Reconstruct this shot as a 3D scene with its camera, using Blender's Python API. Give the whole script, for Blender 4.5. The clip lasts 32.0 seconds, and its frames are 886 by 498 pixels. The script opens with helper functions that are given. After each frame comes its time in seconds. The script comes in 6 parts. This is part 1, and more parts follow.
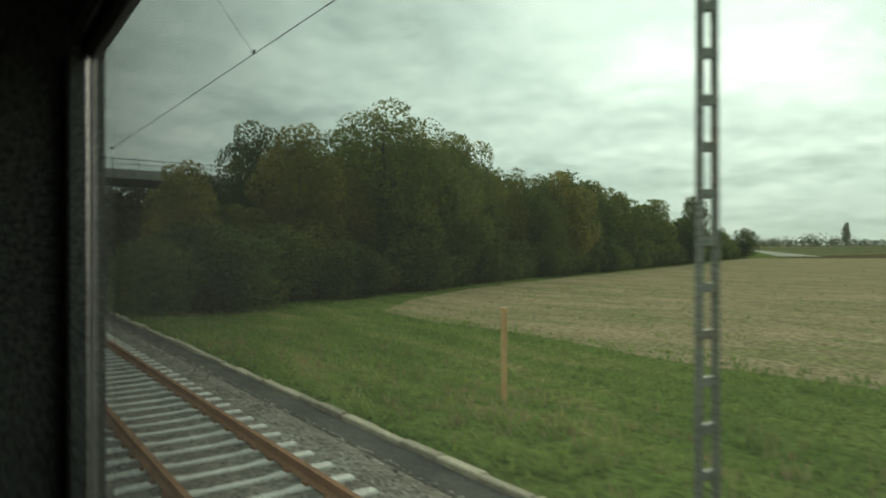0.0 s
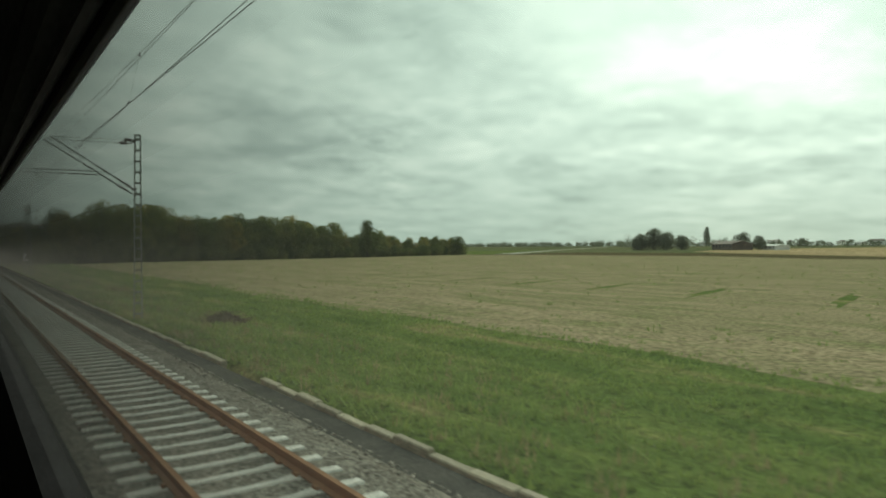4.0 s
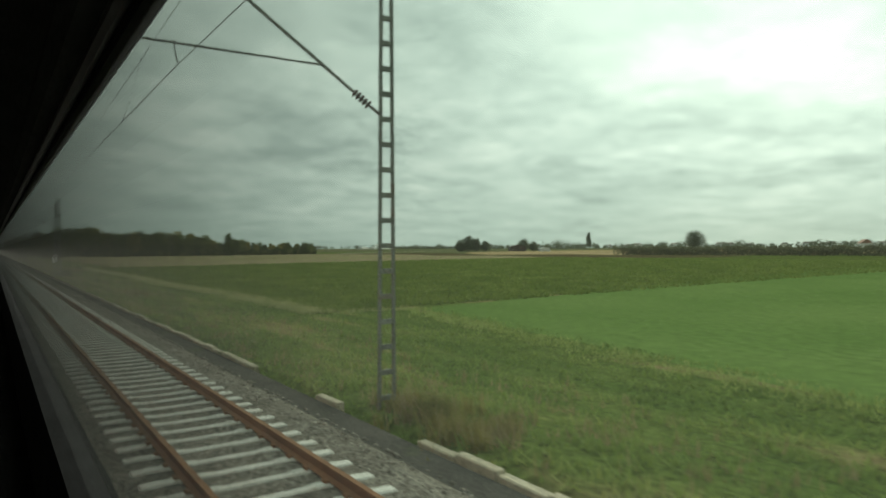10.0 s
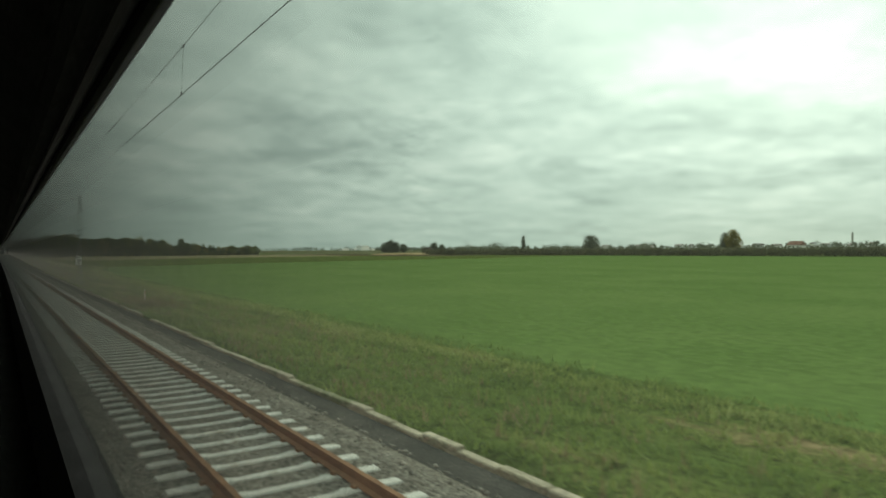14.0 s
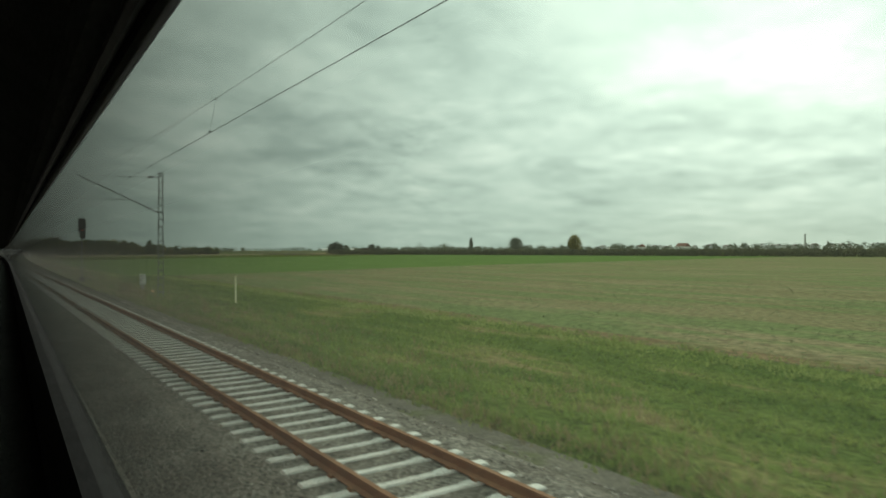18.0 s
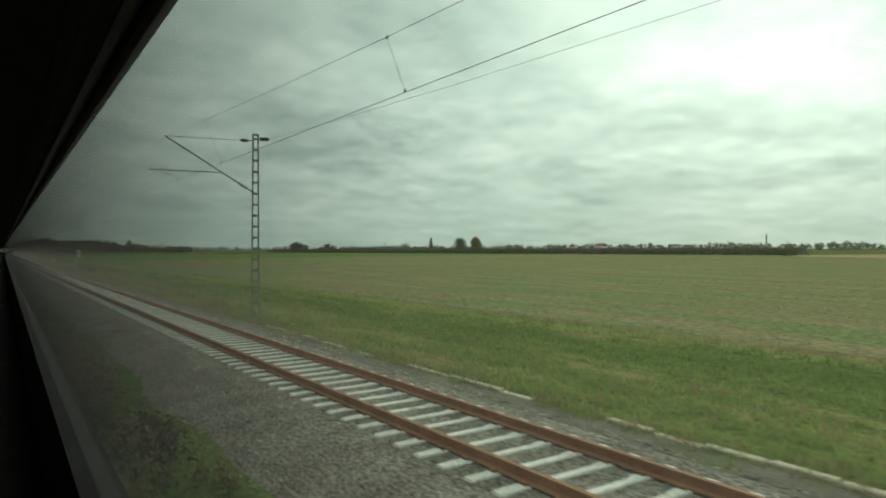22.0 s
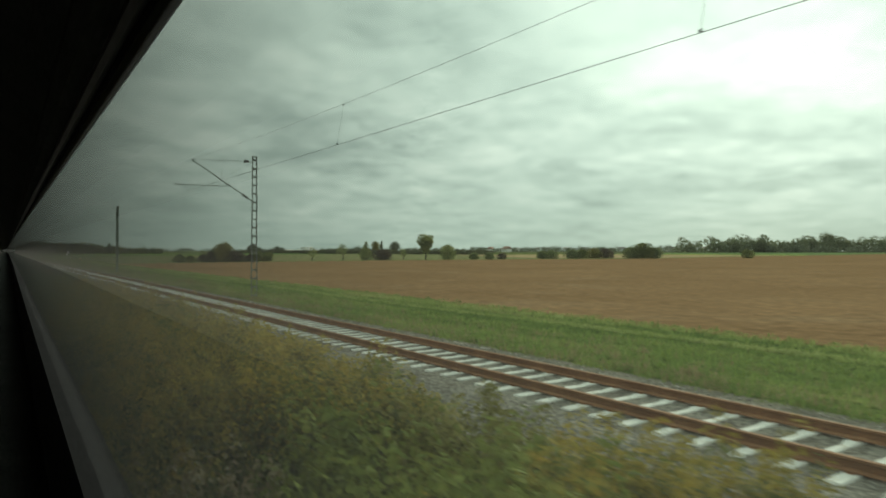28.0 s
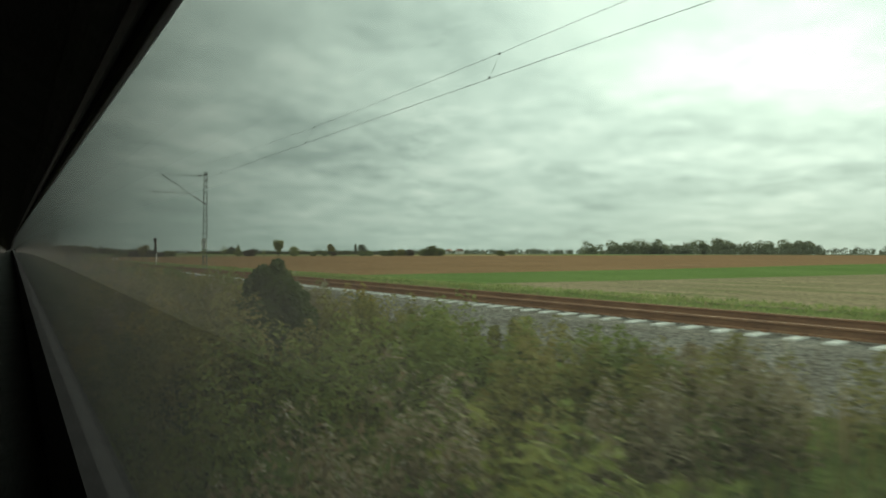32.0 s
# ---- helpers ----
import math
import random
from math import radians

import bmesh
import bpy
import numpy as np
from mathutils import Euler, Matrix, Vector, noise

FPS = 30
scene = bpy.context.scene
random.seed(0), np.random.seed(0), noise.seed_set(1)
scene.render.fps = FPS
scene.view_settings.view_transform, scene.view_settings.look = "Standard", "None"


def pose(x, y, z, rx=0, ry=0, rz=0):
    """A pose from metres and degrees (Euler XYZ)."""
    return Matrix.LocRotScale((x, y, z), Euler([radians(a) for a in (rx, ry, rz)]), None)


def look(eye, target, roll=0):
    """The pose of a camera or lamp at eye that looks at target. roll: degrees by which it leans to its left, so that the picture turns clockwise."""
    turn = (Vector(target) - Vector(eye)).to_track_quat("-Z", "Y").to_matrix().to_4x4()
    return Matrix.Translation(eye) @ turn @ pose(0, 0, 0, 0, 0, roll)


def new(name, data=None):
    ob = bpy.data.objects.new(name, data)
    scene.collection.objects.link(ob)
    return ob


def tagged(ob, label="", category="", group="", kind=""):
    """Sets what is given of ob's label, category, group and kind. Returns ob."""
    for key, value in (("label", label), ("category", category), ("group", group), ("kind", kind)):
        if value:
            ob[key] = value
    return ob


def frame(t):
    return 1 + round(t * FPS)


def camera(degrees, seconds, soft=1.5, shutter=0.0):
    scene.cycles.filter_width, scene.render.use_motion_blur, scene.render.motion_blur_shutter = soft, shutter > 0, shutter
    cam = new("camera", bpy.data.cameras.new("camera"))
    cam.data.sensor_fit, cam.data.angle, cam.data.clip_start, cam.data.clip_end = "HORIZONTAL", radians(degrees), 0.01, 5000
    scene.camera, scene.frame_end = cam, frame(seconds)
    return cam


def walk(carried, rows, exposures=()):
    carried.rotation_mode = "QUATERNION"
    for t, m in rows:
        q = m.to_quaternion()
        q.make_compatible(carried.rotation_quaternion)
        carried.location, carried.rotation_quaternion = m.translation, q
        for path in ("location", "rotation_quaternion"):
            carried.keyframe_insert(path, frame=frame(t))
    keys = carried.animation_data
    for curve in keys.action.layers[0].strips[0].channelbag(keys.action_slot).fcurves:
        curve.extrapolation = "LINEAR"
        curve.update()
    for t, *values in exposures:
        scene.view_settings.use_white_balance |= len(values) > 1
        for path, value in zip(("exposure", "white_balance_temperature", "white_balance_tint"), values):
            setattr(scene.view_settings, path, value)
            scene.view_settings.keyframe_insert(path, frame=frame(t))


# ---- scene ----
# brightness, glass and sky
EXPOSURE = 0.55
GLASS_TINT = (0.945, 1.0, 0.86, 1)
DUST = 0.012
SKY_BASE, SKY_GLOW, SKY_POWER = 1.08, 0.48, 9.0
SKY_HAZE = (0.30, 0.40, 0.385)
CLOUD_SHADE, CLOUD_MID, CLOUD_LIGHT = (0.295, 0.375, 0.365), (0.447, 0.545, 0.527), (0.622, 0.712, 0.69)
CLOUD_SHIFT = (0.4, 1.7, 0.0)

# ---- camera and its way -------------------------------------------------
LENS = 68.2
cam = camera(LENS, 32.0, soft=1.8, shutter=0.07)
# seconds, x along the line, y across it, eye height over the far track's rail, yaw, pitch
PATH = [
    (0, 3.89, -2.75, 2.75, 53.74, -0.12), (0.5, 21.57, -2.79, 2.78, 53.65, -0.12), (1, 39.27, -2.82, 2.81, 53.55, -0.12),
    (1.5, 56.94, -2.86, 2.84, 53.46, -0.11), (2, 74.54, -2.88, 2.86, 53.42, -0.11), (2.5, 92.05, -2.90, 2.86, 53.41, -0.11),
    (3, 109.50, -2.91, 2.85, 53.44, -0.11), (3.5, 126.90, -2.91, 2.84, 53.50, -0.11), (4.5, 161.67, -2.90, 2.82, 53.65, -0.11),
    (5.5, 196.34, -2.86, 2.80, 53.87, -0.10), (6, 213.64, -2.85, 2.79, 54.04, -0.09), (6.5, 230.92, -2.83, 2.79, 54.30, -0.09),
    (7, 248.16, -2.82, 2.78, 54.62, -0.07), (7.5, 265.41, -2.81, 2.78, 54.93, -0.05), (8, 282.68, -2.81, 2.78, 55.15, -0.04),
    (8.5, 299.98, -2.80, 2.77, 55.27, -0.01), (9, 317.29, -2.80, 2.76, 55.31, 0.01), (10, 351.97, -2.79, 2.74, 55.35, 0.05),
    (11, 386.79, -2.76, 2.72, 55.44, 0.09), (12, 421.54, -2.77, 2.71, 55.51, 0.12), (13, 456.14, -2.85, 2.72, 55.55, 0.15),
    (14, 490.27, -3.01, 2.75, 55.54, 0.17), (15, 523.62, -3.29, 2.80, 55.46, 0.18), (16, 556.14, -3.66, 2.85, 55.36, 0.19),
    (17, 587.44, -4.12, 2.87, 55.33, 0.20), (18, 618.26, -4.61, 2.86, 55.31, 0.18), (19, 649.13, -5.06, 2.83, 55.23, 0.17),
    (20, 680.21, -5.50, 2.79, 55.18, 0.17), (21, 711.90, -5.91, 2.77, 55.22, 0.13), (22, 744.12, -6.32, 2.75, 55.31, 0.10),
    (23, 777.00, -6.73, 2.76, 55.39, 0.10), (24, 810.32, -7.17, 2.76, 55.47, 0.09), (25, 843.95, -7.63, 2.74, 55.52, 0.10),
    (26, 877.78, -8.11, 2.67, 55.55, 0.15), (27, 911.65, -8.61, 2.56, 55.52, 0.22), (28, 945.60, -9.11, 2.40, 55.50, 0.28),
    (29, 979.58, -9.61, 2.18, 55.55, 0.35), (30, 1013.66, -10.11, 1.89, 55.62, 0.42), (31, 1047.90, -10.60, 1.49, 55.67, 0.49),
    (32, 1082.20, -11.10, 1.05, 55.71, 0.52),
]
ROLL = [(0, 0.1), (14, 0.1), (25, -0.1), (32, -0.3)]


def between(table, v):
    """Linear reading of a small table of pairs."""
    return float(np.interp(v, [a for a, _ in table], [b for _, b in table]))


walk(cam, [(t, pose(x, y, z, 90 + p, between(ROLL, t), w)) for t, x, y, z, w, p in PATH],
     exposures=[(0, EXPOSURE), (32, EXPOSURE)])

XS, YS, ZS = ([r[k] for r in PATH] for k in (1, 2, 3))


def eye_y(x):
    return np.interp(x, [XS[0] - 400] + XS + [XS[-1] + 400], [YS[0]] + YS + [YS[-1] - 5.6])


def eye_z(x):
    return np.interp(x, [XS[0] - 400] + XS + [XS[-1] + 400], [ZS[0]] + ZS + [ZS[-1] - 1.2])


def own_y(x):
    """Centre of the near track, on which the train runs."""
    return eye_y(x) - 1.15


def own_z(x):
    """Rail height of the near track."""
    return eye_z(x) - 2.75


# ---- world and light ----------------------------------------------------
SUN_EL, SUN_YAW = 17, 27          # behind the clouds, ahead and to the side
sun_way = Vector((-math.sin(radians(SUN_YAW)) * math.cos(radians(SUN_EL)), math.cos(radians(SUN_YAW)) * math.cos(radians(SUN_EL)), math.sin(radians(SUN_EL))))
world = bpy.data.worlds.new("overcast")
scene.world = world
world.use_nodes = True
wn, wl = world.node_tree.nodes, world.node_tree.links
wn.clear()


def wmath(op, a, b=None, c=None, clamp=False):
    n = wn.new("ShaderNodeMath")
    n.operation, n.use_clamp = op, clamp
    for i, v in enumerate((a, b, c)):
        if v is None:
            continue
        if isinstance(v, (int, float)):
            n.inputs[i].default_value = v
        else:
            wl.new(v, n.inputs[i])
    return n.outputs[0]


def wramp(fac, stops):
    n = wn.new("ShaderNodeValToRGB")
    while len(n.color_ramp.elements) < len(stops):
        n.color_ramp.elements.new(0.5)
    for e, (p, c) in zip(n.color_ramp.elements, stops):
        e.position, e.color = p, (*c, 1)
    n.color_ramp.interpolation = "LINEAR"
    wl.new(fac, n.inputs[0])
    return n.outputs[0]


def wnoise(vec, scale, detail, rough, distort=0.0):
    n = wn.new("ShaderNodeTexNoise")
    n.inputs["Scale"].default_value, n.inputs["Detail"].default_value = scale, detail
    n.inputs["Roughness"].default_value, n.inputs["Distortion"].default_value = rough, distort
    wl.new(vec, n.inputs["Vector"])
    return n.outputs["Fac"]


co = wn.new("ShaderNodeTexCoord").outputs["Generated"]
sep = wn.new("ShaderNodeSeparateXYZ")
wl.new(co, sep.inputs[0])
zup = wmath("MAXIMUM", sep.outputs[2], 0.0)
den = wmath("ADD", zup, 0.22)
# the cloud deck as a plane overhead, so that the banks flatten towards the horizon
deck = wn.new("ShaderNodeCombineXYZ")
wl.new(wmath("DIVIDE", sep.outputs[0], den), deck.inputs[0])
wl.new(wmath("DIVIDE", sep.outputs[1], den), deck.inputs[1])


def layer(stretch, shift=(0.0, 0.0)):
    turn = wn.new("ShaderNodeMapping")
    turn.inputs["Rotation"].default_value = (0, 0, radians(-55))
    turn.inputs["Scale"].default_value = (stretch, stretch, 1)
    turn.inputs["Location"].default_value = (CLOUD_SHIFT[0] + shift[0], CLOUD_SHIFT[1] + shift[1], 0)
    wl.new(deck.outputs[0], turn.inputs["Vector"])
    return turn.outputs[0]


def wdot(way):
    n = wn.new("ShaderNodeVectorMath")
    n.operation = "DOT_PRODUCT"
    wl.new(co, n.inputs[0])
    n.inputs[1].default_value = way
    return n.outputs["Value"]


def lump(vec):
    """Rounded heaps of cloud: soft cells with ragged rims."""
    stir = wn.new("ShaderNodeTexNoise")
    stir.inputs["Scale"].default_value, stir.inputs["Detail"].default_value = 5.0, 4
    wl.new(vec, stir.inputs["Vector"])
    push = wn.new("ShaderNodeVectorMath")
    push.operation = "MULTIPLY_ADD"
    wl.new(stir.outputs["Color"], push.inputs[0])
    push.inputs[1].default_value = (0.26, 0.26, 0.0)
    wl.new(vec, push.inputs[2])
    cell = wn.new("ShaderNodeTexVoronoi")
    cell.feature = "SMOOTH_F1"
    cell.inputs["Scale"].default_value, cell.inputs["Smoothness"].default_value = 4.6, 0.3
    wl.new(push.outputs[0], cell.inputs["Vector"])
    heap = wmath("SUBTRACT", 0.9, cell.outputs["Distance"])
    soft = wnoise(vec, 3.0, 3, 0.5, 0.2)
    fine = wnoise(vec, 9.0, 8, 0.64, 0.3)
    return wmath("ADD", wmath("MULTIPLY", heap, 0.20), wmath("ADD", wmath("MULTIPLY", fine, 0.52), wmath("MULTIPLY_ADD", soft, 0.42, 0.03)))


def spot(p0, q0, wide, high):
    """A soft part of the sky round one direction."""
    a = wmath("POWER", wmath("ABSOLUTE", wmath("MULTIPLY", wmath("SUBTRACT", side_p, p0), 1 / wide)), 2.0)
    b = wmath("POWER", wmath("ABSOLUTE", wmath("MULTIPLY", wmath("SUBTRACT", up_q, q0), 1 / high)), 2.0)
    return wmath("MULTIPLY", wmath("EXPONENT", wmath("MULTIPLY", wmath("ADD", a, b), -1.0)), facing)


big = wnoise(layer(1.0), 1.3, 3, 0.5, 0.4)
puffs = lump(layer(1.0))
# lit brows and shaded bases: the deck a little nearer, taken from the deck itself
relief = wmath("SUBTRACT", lump(layer(0.965, (0.0, 0.0))), puffs)
near_sun = wmath("POWER", wmath("MAXIMUM", wdot(sun_way), 0.0), SKY_POWER)
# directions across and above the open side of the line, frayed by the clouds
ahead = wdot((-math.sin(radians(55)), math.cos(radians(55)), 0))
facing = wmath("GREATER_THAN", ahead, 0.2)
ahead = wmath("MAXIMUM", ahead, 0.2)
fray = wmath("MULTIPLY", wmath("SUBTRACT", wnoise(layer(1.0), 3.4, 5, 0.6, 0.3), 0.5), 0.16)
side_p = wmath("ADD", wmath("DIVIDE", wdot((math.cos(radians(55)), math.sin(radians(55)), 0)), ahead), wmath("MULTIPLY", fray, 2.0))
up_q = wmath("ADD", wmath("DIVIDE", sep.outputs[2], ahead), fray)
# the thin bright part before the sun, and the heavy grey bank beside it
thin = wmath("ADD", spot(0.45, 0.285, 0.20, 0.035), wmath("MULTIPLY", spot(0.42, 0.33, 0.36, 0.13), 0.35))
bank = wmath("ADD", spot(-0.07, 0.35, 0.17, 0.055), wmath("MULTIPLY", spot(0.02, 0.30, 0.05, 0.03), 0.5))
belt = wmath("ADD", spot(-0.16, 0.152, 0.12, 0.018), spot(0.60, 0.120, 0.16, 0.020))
tone = wmath("MULTIPLY_ADD", wmath("SUBTRACT", big, 0.5), 0.6, 0.0)
# overhead the heaps melt into broad soft sheets
depth = wmath("SUBTRACT", 1.0, wmath("MULTIPLY", wmath("SUBTRACT", zup, 0.16, clamp=True), 2.6), clamp=True)
depth = wmath("MAXIMUM", depth, 0.45)
tone = wmath("ADD", tone, wmath("MULTIPLY_ADD", wmath("MULTIPLY", wmath("SUBTRACT", puffs, 0.58), depth), 0.95, 0.55))
tone = wmath("MULTIPLY_ADD", wmath("MULTIPLY", relief, depth), 1.15, tone)
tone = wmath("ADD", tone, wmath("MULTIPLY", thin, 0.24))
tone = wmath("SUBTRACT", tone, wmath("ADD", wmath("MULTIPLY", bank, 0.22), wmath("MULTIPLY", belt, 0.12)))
cloud = wramp(tone, [(0.28, CLOUD_SHADE), (0.55, CLOUD_MID), (0.85, CLOUD_LIGHT)])
lit = wn.new("ShaderNodeMix")
lit.data_type, lit.blend_type = "RGBA", "MULTIPLY"
lit.inputs[0].default_value = 1.0
wl.new(cloud, lit.inputs[6])
glow = wn.new("ShaderNodeCombineColor")
# an overcast sky is brighter overhead than at the horizon
g = wmath("MULTIPLY", wmath("ADD", wmath("MULTIPLY", near_sun, SKY_GLOW), SKY_BASE), wmath("MULTIPLY_ADD", zup, 0.8, 0.74))
for i in range(3):
    wl.new(g, glow.inputs[i])
wl.new(glow.outputs[0], lit.inputs[7])
haze = wn.new("ShaderNodeMix")
haze.data_type, haze.blend_type = "RGBA", "MIX"
wl.new(wmath("MULTIPLY", wmath("SUBTRACT", 1.0, wmath("MULTIPLY", zup, 8.0), clamp=True), 0.6), haze.inputs[0])
wl.new(lit.outputs[2], haze.inputs[6])
haze.inputs[7].default_value = (*SKY_HAZE, 1)
sky = wn.new("ShaderNodeTexSky")
sky.sky_type, sky.sun_disc = "NISHITA", False
sky.sun_elevation, sky.sun_rotation = radians(SUN_EL), radians(-SUN_YAW)
blue = wn.new("ShaderNodeMix")
blue.data_type, blue.blend_type = "RGBA", "MIX"
blue.inputs[0].default_value = 0.001
wl.new(haze.outputs[2], blue.inputs[6])
wl.new(sky.outputs[0], blue.inputs[7])
bg = wn.new("ShaderNodeBackground")
bg.inputs["Strength"].default_value = 1.0
wl.new(blue.outputs[2], bg.inputs["Color"])
wl.new(bg.outputs[0], wn.new("ShaderNodeOutputWorld").inputs["Surface"])

sun = new("sun", bpy.data.lights.new("sun", "SUN"))
sun.data.energy, sun.data.angle, sun.data.color = 1.9, radians(35), (1.0, 0.93, 0.80)
sun.matrix_world = look((0, 0, 60), Vector((0, 0, 60)) - sun_way)


# ---- materials ----------------------------------------------------------
def mat(name, c1, c2, scale=2.0, fine=30.0, rough=0.85, metal=0.0, bump=0.3, rnd=0.15, stretch=(1, 1, 1), c3=None, c3_scale=0.4, c3_at=0.55, spec=0.3, dist=0.02, island=False, fine_amt=0.5, even=False):
    """Two colours mixed by a broad noise, a third in patches, grain and relief at a fine scale, and a little chance per piece."""
    m = bpy.data.materials.new(name)
    m.use_nodes = True
    n, l = m.node_tree.nodes, m.node_tree.links
    p = n["Principled BSDF"]
    p.inputs["Roughness"].default_value, p.inputs["Metallic"].default_value = rough, metal
    p.inputs["Specular IOR Level"].default_value = spec if spec > 0.03 else 0.0
    tc = n.new("ShaderNodeTexCoord")
    mp = n.new("ShaderNodeMapping")
    mp.inputs["Scale"].default_value = stretch
    l.new(tc.outputs["Object"], mp.inputs["Vector"])

    def noi(s, d=4.0, plain=False):
        t = n.new("ShaderNodeTexNoise")
        t.inputs["Scale"].default_value, t.inputs["Detail"].default_value = s, d
        l.new(tc.outputs["Object"] if plain else mp.outputs[0], t.inputs["Vector"])
        return t.outputs["Fac"]

    def mix(kind, fac, a, b):
        x = n.new("ShaderNodeMix")
        x.data_type, x.blend_type = "RGBA", kind
        for i, v in ((0, fac), (6, a), (7, b)):
            if isinstance(v, (int, float)):
                x.inputs[i].default_value = v
            elif isinstance(v, tuple):
                x.inputs[i].default_value = (*v, 1)
            else:
                l.new(v, x.inputs[i])
        return x.outputs[2]

    def rng(f, a, b, lo=0.0, hi=1.0):
        r = n.new("ShaderNodeMapRange")
        for i, v in enumerate((a, b, lo, hi)):
            r.inputs[i + 1].default_value = v
        l.new(f, r.inputs[0])
        return r.outputs[0]

    col = mix("MIX", rng(noi(scale), 0.35, 0.65), c1, c2)
    if c3:
        col = mix("MIX", rng(noi(c3_scale, 5.0), c3_at, c3_at + 0.14), col, c3)
    f = noi(fine, 3.0, even)
    col = mix("MULTIPLY", 1.0, col, mix("MIX", rng(f, 0.3, 0.7), (1 - fine_amt,) * 3, (1 + fine_amt * 0.6,) * 3))
    if rnd:
        if island:
            r = n.new("ShaderNodeNewGeometry").outputs["Random Per Island"]
        else:
            r = n.new("ShaderNodeObjectInfo").outputs["Random"]
        col = mix("MULTIPLY", 1.0, col, mix("MIX", r, (1 - rnd,) * 3, (1 + rnd,) * 3))
    l.new(col, p.inputs["Base Color"])
    if bump:
        b = n.new("ShaderNodeBump")
        b.inputs["Strength"].default_value, b.inputs["Distance"].default_value = bump, dist
        l.new(f, b.inputs["Height"])
        l.new(b.outputs[0], p.inputs["Normal"])
    return m


def leaf_mat(name, c1, c2, c3, rnd=0.35, thin=0.4, patch=0.35, stretch=(1, 1, 1), each=0.0):
    """Foliage: each leaf or blade takes its own shade, and lets a little light through."""
    m = bpy.data.materials.new(name)
    m.use_nodes = True
    n, l = m.node_tree.nodes, m.node_tree.links
    p = n["Principled BSDF"]
    p.inputs["Roughness"].default_value, p.inputs["Specular IOR Level"].default_value = 0.8, 0.06
    ramp = n.new("ShaderNodeValToRGB")
    ramp.color_ramp.elements.new(0.5)
    for e, (q, c) in zip(ramp.color_ramp.elements, ((0.0, c1), (0.55, c2), (1.0, c3))):
        e.position, e.color = q, (*c, 1)
    geo = n.new("ShaderNodeNewGeometry")
    tx = n.new("ShaderNodeTexNoise")
    tx.inputs["Scale"].default_value, tx.inputs["Detail"].default_value = patch, 2
    tc = n.new("ShaderNodeTexCoord")
    mp = n.new("ShaderNodeMapping")
    mp.inputs["Scale"].default_value = stretch
    l.new(tc.outputs["Object"], mp.inputs["Vector"])
    l.new(mp.outputs[0], tx.inputs["Vector"])
    mr = n.new("ShaderNodeMath")
    mr.operation = "MULTIPLY_ADD"
    l.new(geo.outputs["Random Per Island"], mr.inputs[0])
    mr.inputs[1].default_value = rnd
    half = n.new("ShaderNodeMapRange")
    for i, v in enumerate((0.3, 0.7, 0.0, 1.0 - rnd)):
        half.inputs[i + 1].default_value = v
    l.new(tx.outputs["Fac"], half.inputs[0])
    l.new(half.outputs[0], mr.inputs[2])
    own = n.new("ShaderNodeMath")
    own.operation = "MULTIPLY_ADD"
    l.new(n.new("ShaderNodeObjectInfo").outputs["Random"], own.inputs[0])
    own.inputs[1].default_value = each
    l.new(mr.outputs[0], own.inputs[2])
    less = n.new("ShaderNodeMath")
    less.operation = "SUBTRACT"
    l.new(own.outputs[0], less.inputs[0])
    less.inputs[1].default_value = each * 0.5
    l.new(less.outputs[0], ramp.inputs[0])
    l.new(ramp.outputs[0], p.inputs["Base Color"])
    tr = n.new("ShaderNodeBsdfTranslucent")
    l.new(ramp.outputs[0], tr.inputs["Color"])
    ms = n.new("ShaderNodeMixShader")
    ms.inputs[0].default_value = thin
    l.new(p.outputs[0], ms.inputs[1])
    l.new(tr.outputs[0], ms.inputs[2])
    l.new(ms.outputs[0], n["Material Output"].inputs["Surface"])
    return m


M_GRASS = mat("verge_grass_ground", (0.074, 0.106, 0.028), (0.118, 0.140, 0.041), 0.6, 5, bump=1.0, rnd=0, stretch=(0.22, 1, 1), c3=(0.22, 0.17, 0.088), c3_scale=0.6, c3_at=0.57, dist=0.15, fine_amt=0.45, spec=0.02, rough=0.95, even=True)
M_LAND = mat("far_land", (0.085, 0.10, 0.045), (0.12, 0.115, 0.06), 0.01, 0.2, bump=0, rnd=0, c3=(0.16, 0.13, 0.075), c3_scale=0.004, spec=0.02, rough=0.95)
M_BALLAST = mat("ballast", (0.165, 0.147, 0.124), (0.235, 0.215, 0.185), 1.2, 17, bump=1.0, rnd=0, dist=0.06, fine_amt=0.8, spec=0.02, rough=0.95)
M_STONE = mat("ballast_stone", (0.175, 0.160, 0.137), (0.33, 0.305, 0.265), 6, 40, bump=0.3, rnd=0.5, island=True, spec=0.05, rough=0.9)
M_PATHWAY = mat("cinder_path", (0.07, 0.066, 0.059), (0.105, 0.096, 0.085), 1.0, 30, bump=0.7, rnd=0, c3=(0.10, 0.11, 0.06), c3_scale=0.9, c3_at=0.6, spec=0.02, rough=0.95)
M_PATHGREY = mat("weathered_cinder", (0.115, 0.104, 0.084), (0.165, 0.148, 0.12), 1.0, 24, bump=0.8, rnd=0, c3=(0.115, 0.122, 0.062), c3_scale=0.9, c3_at=0.55, spec=0.02, rough=0.95)
M_RUST = mat("rail_rust", (0.20, 0.096, 0.049), (0.275, 0.14, 0.074), 1.5, 60, rough=0.8, metal=0.0, bump=0.2, rnd=0, spec=0.1)
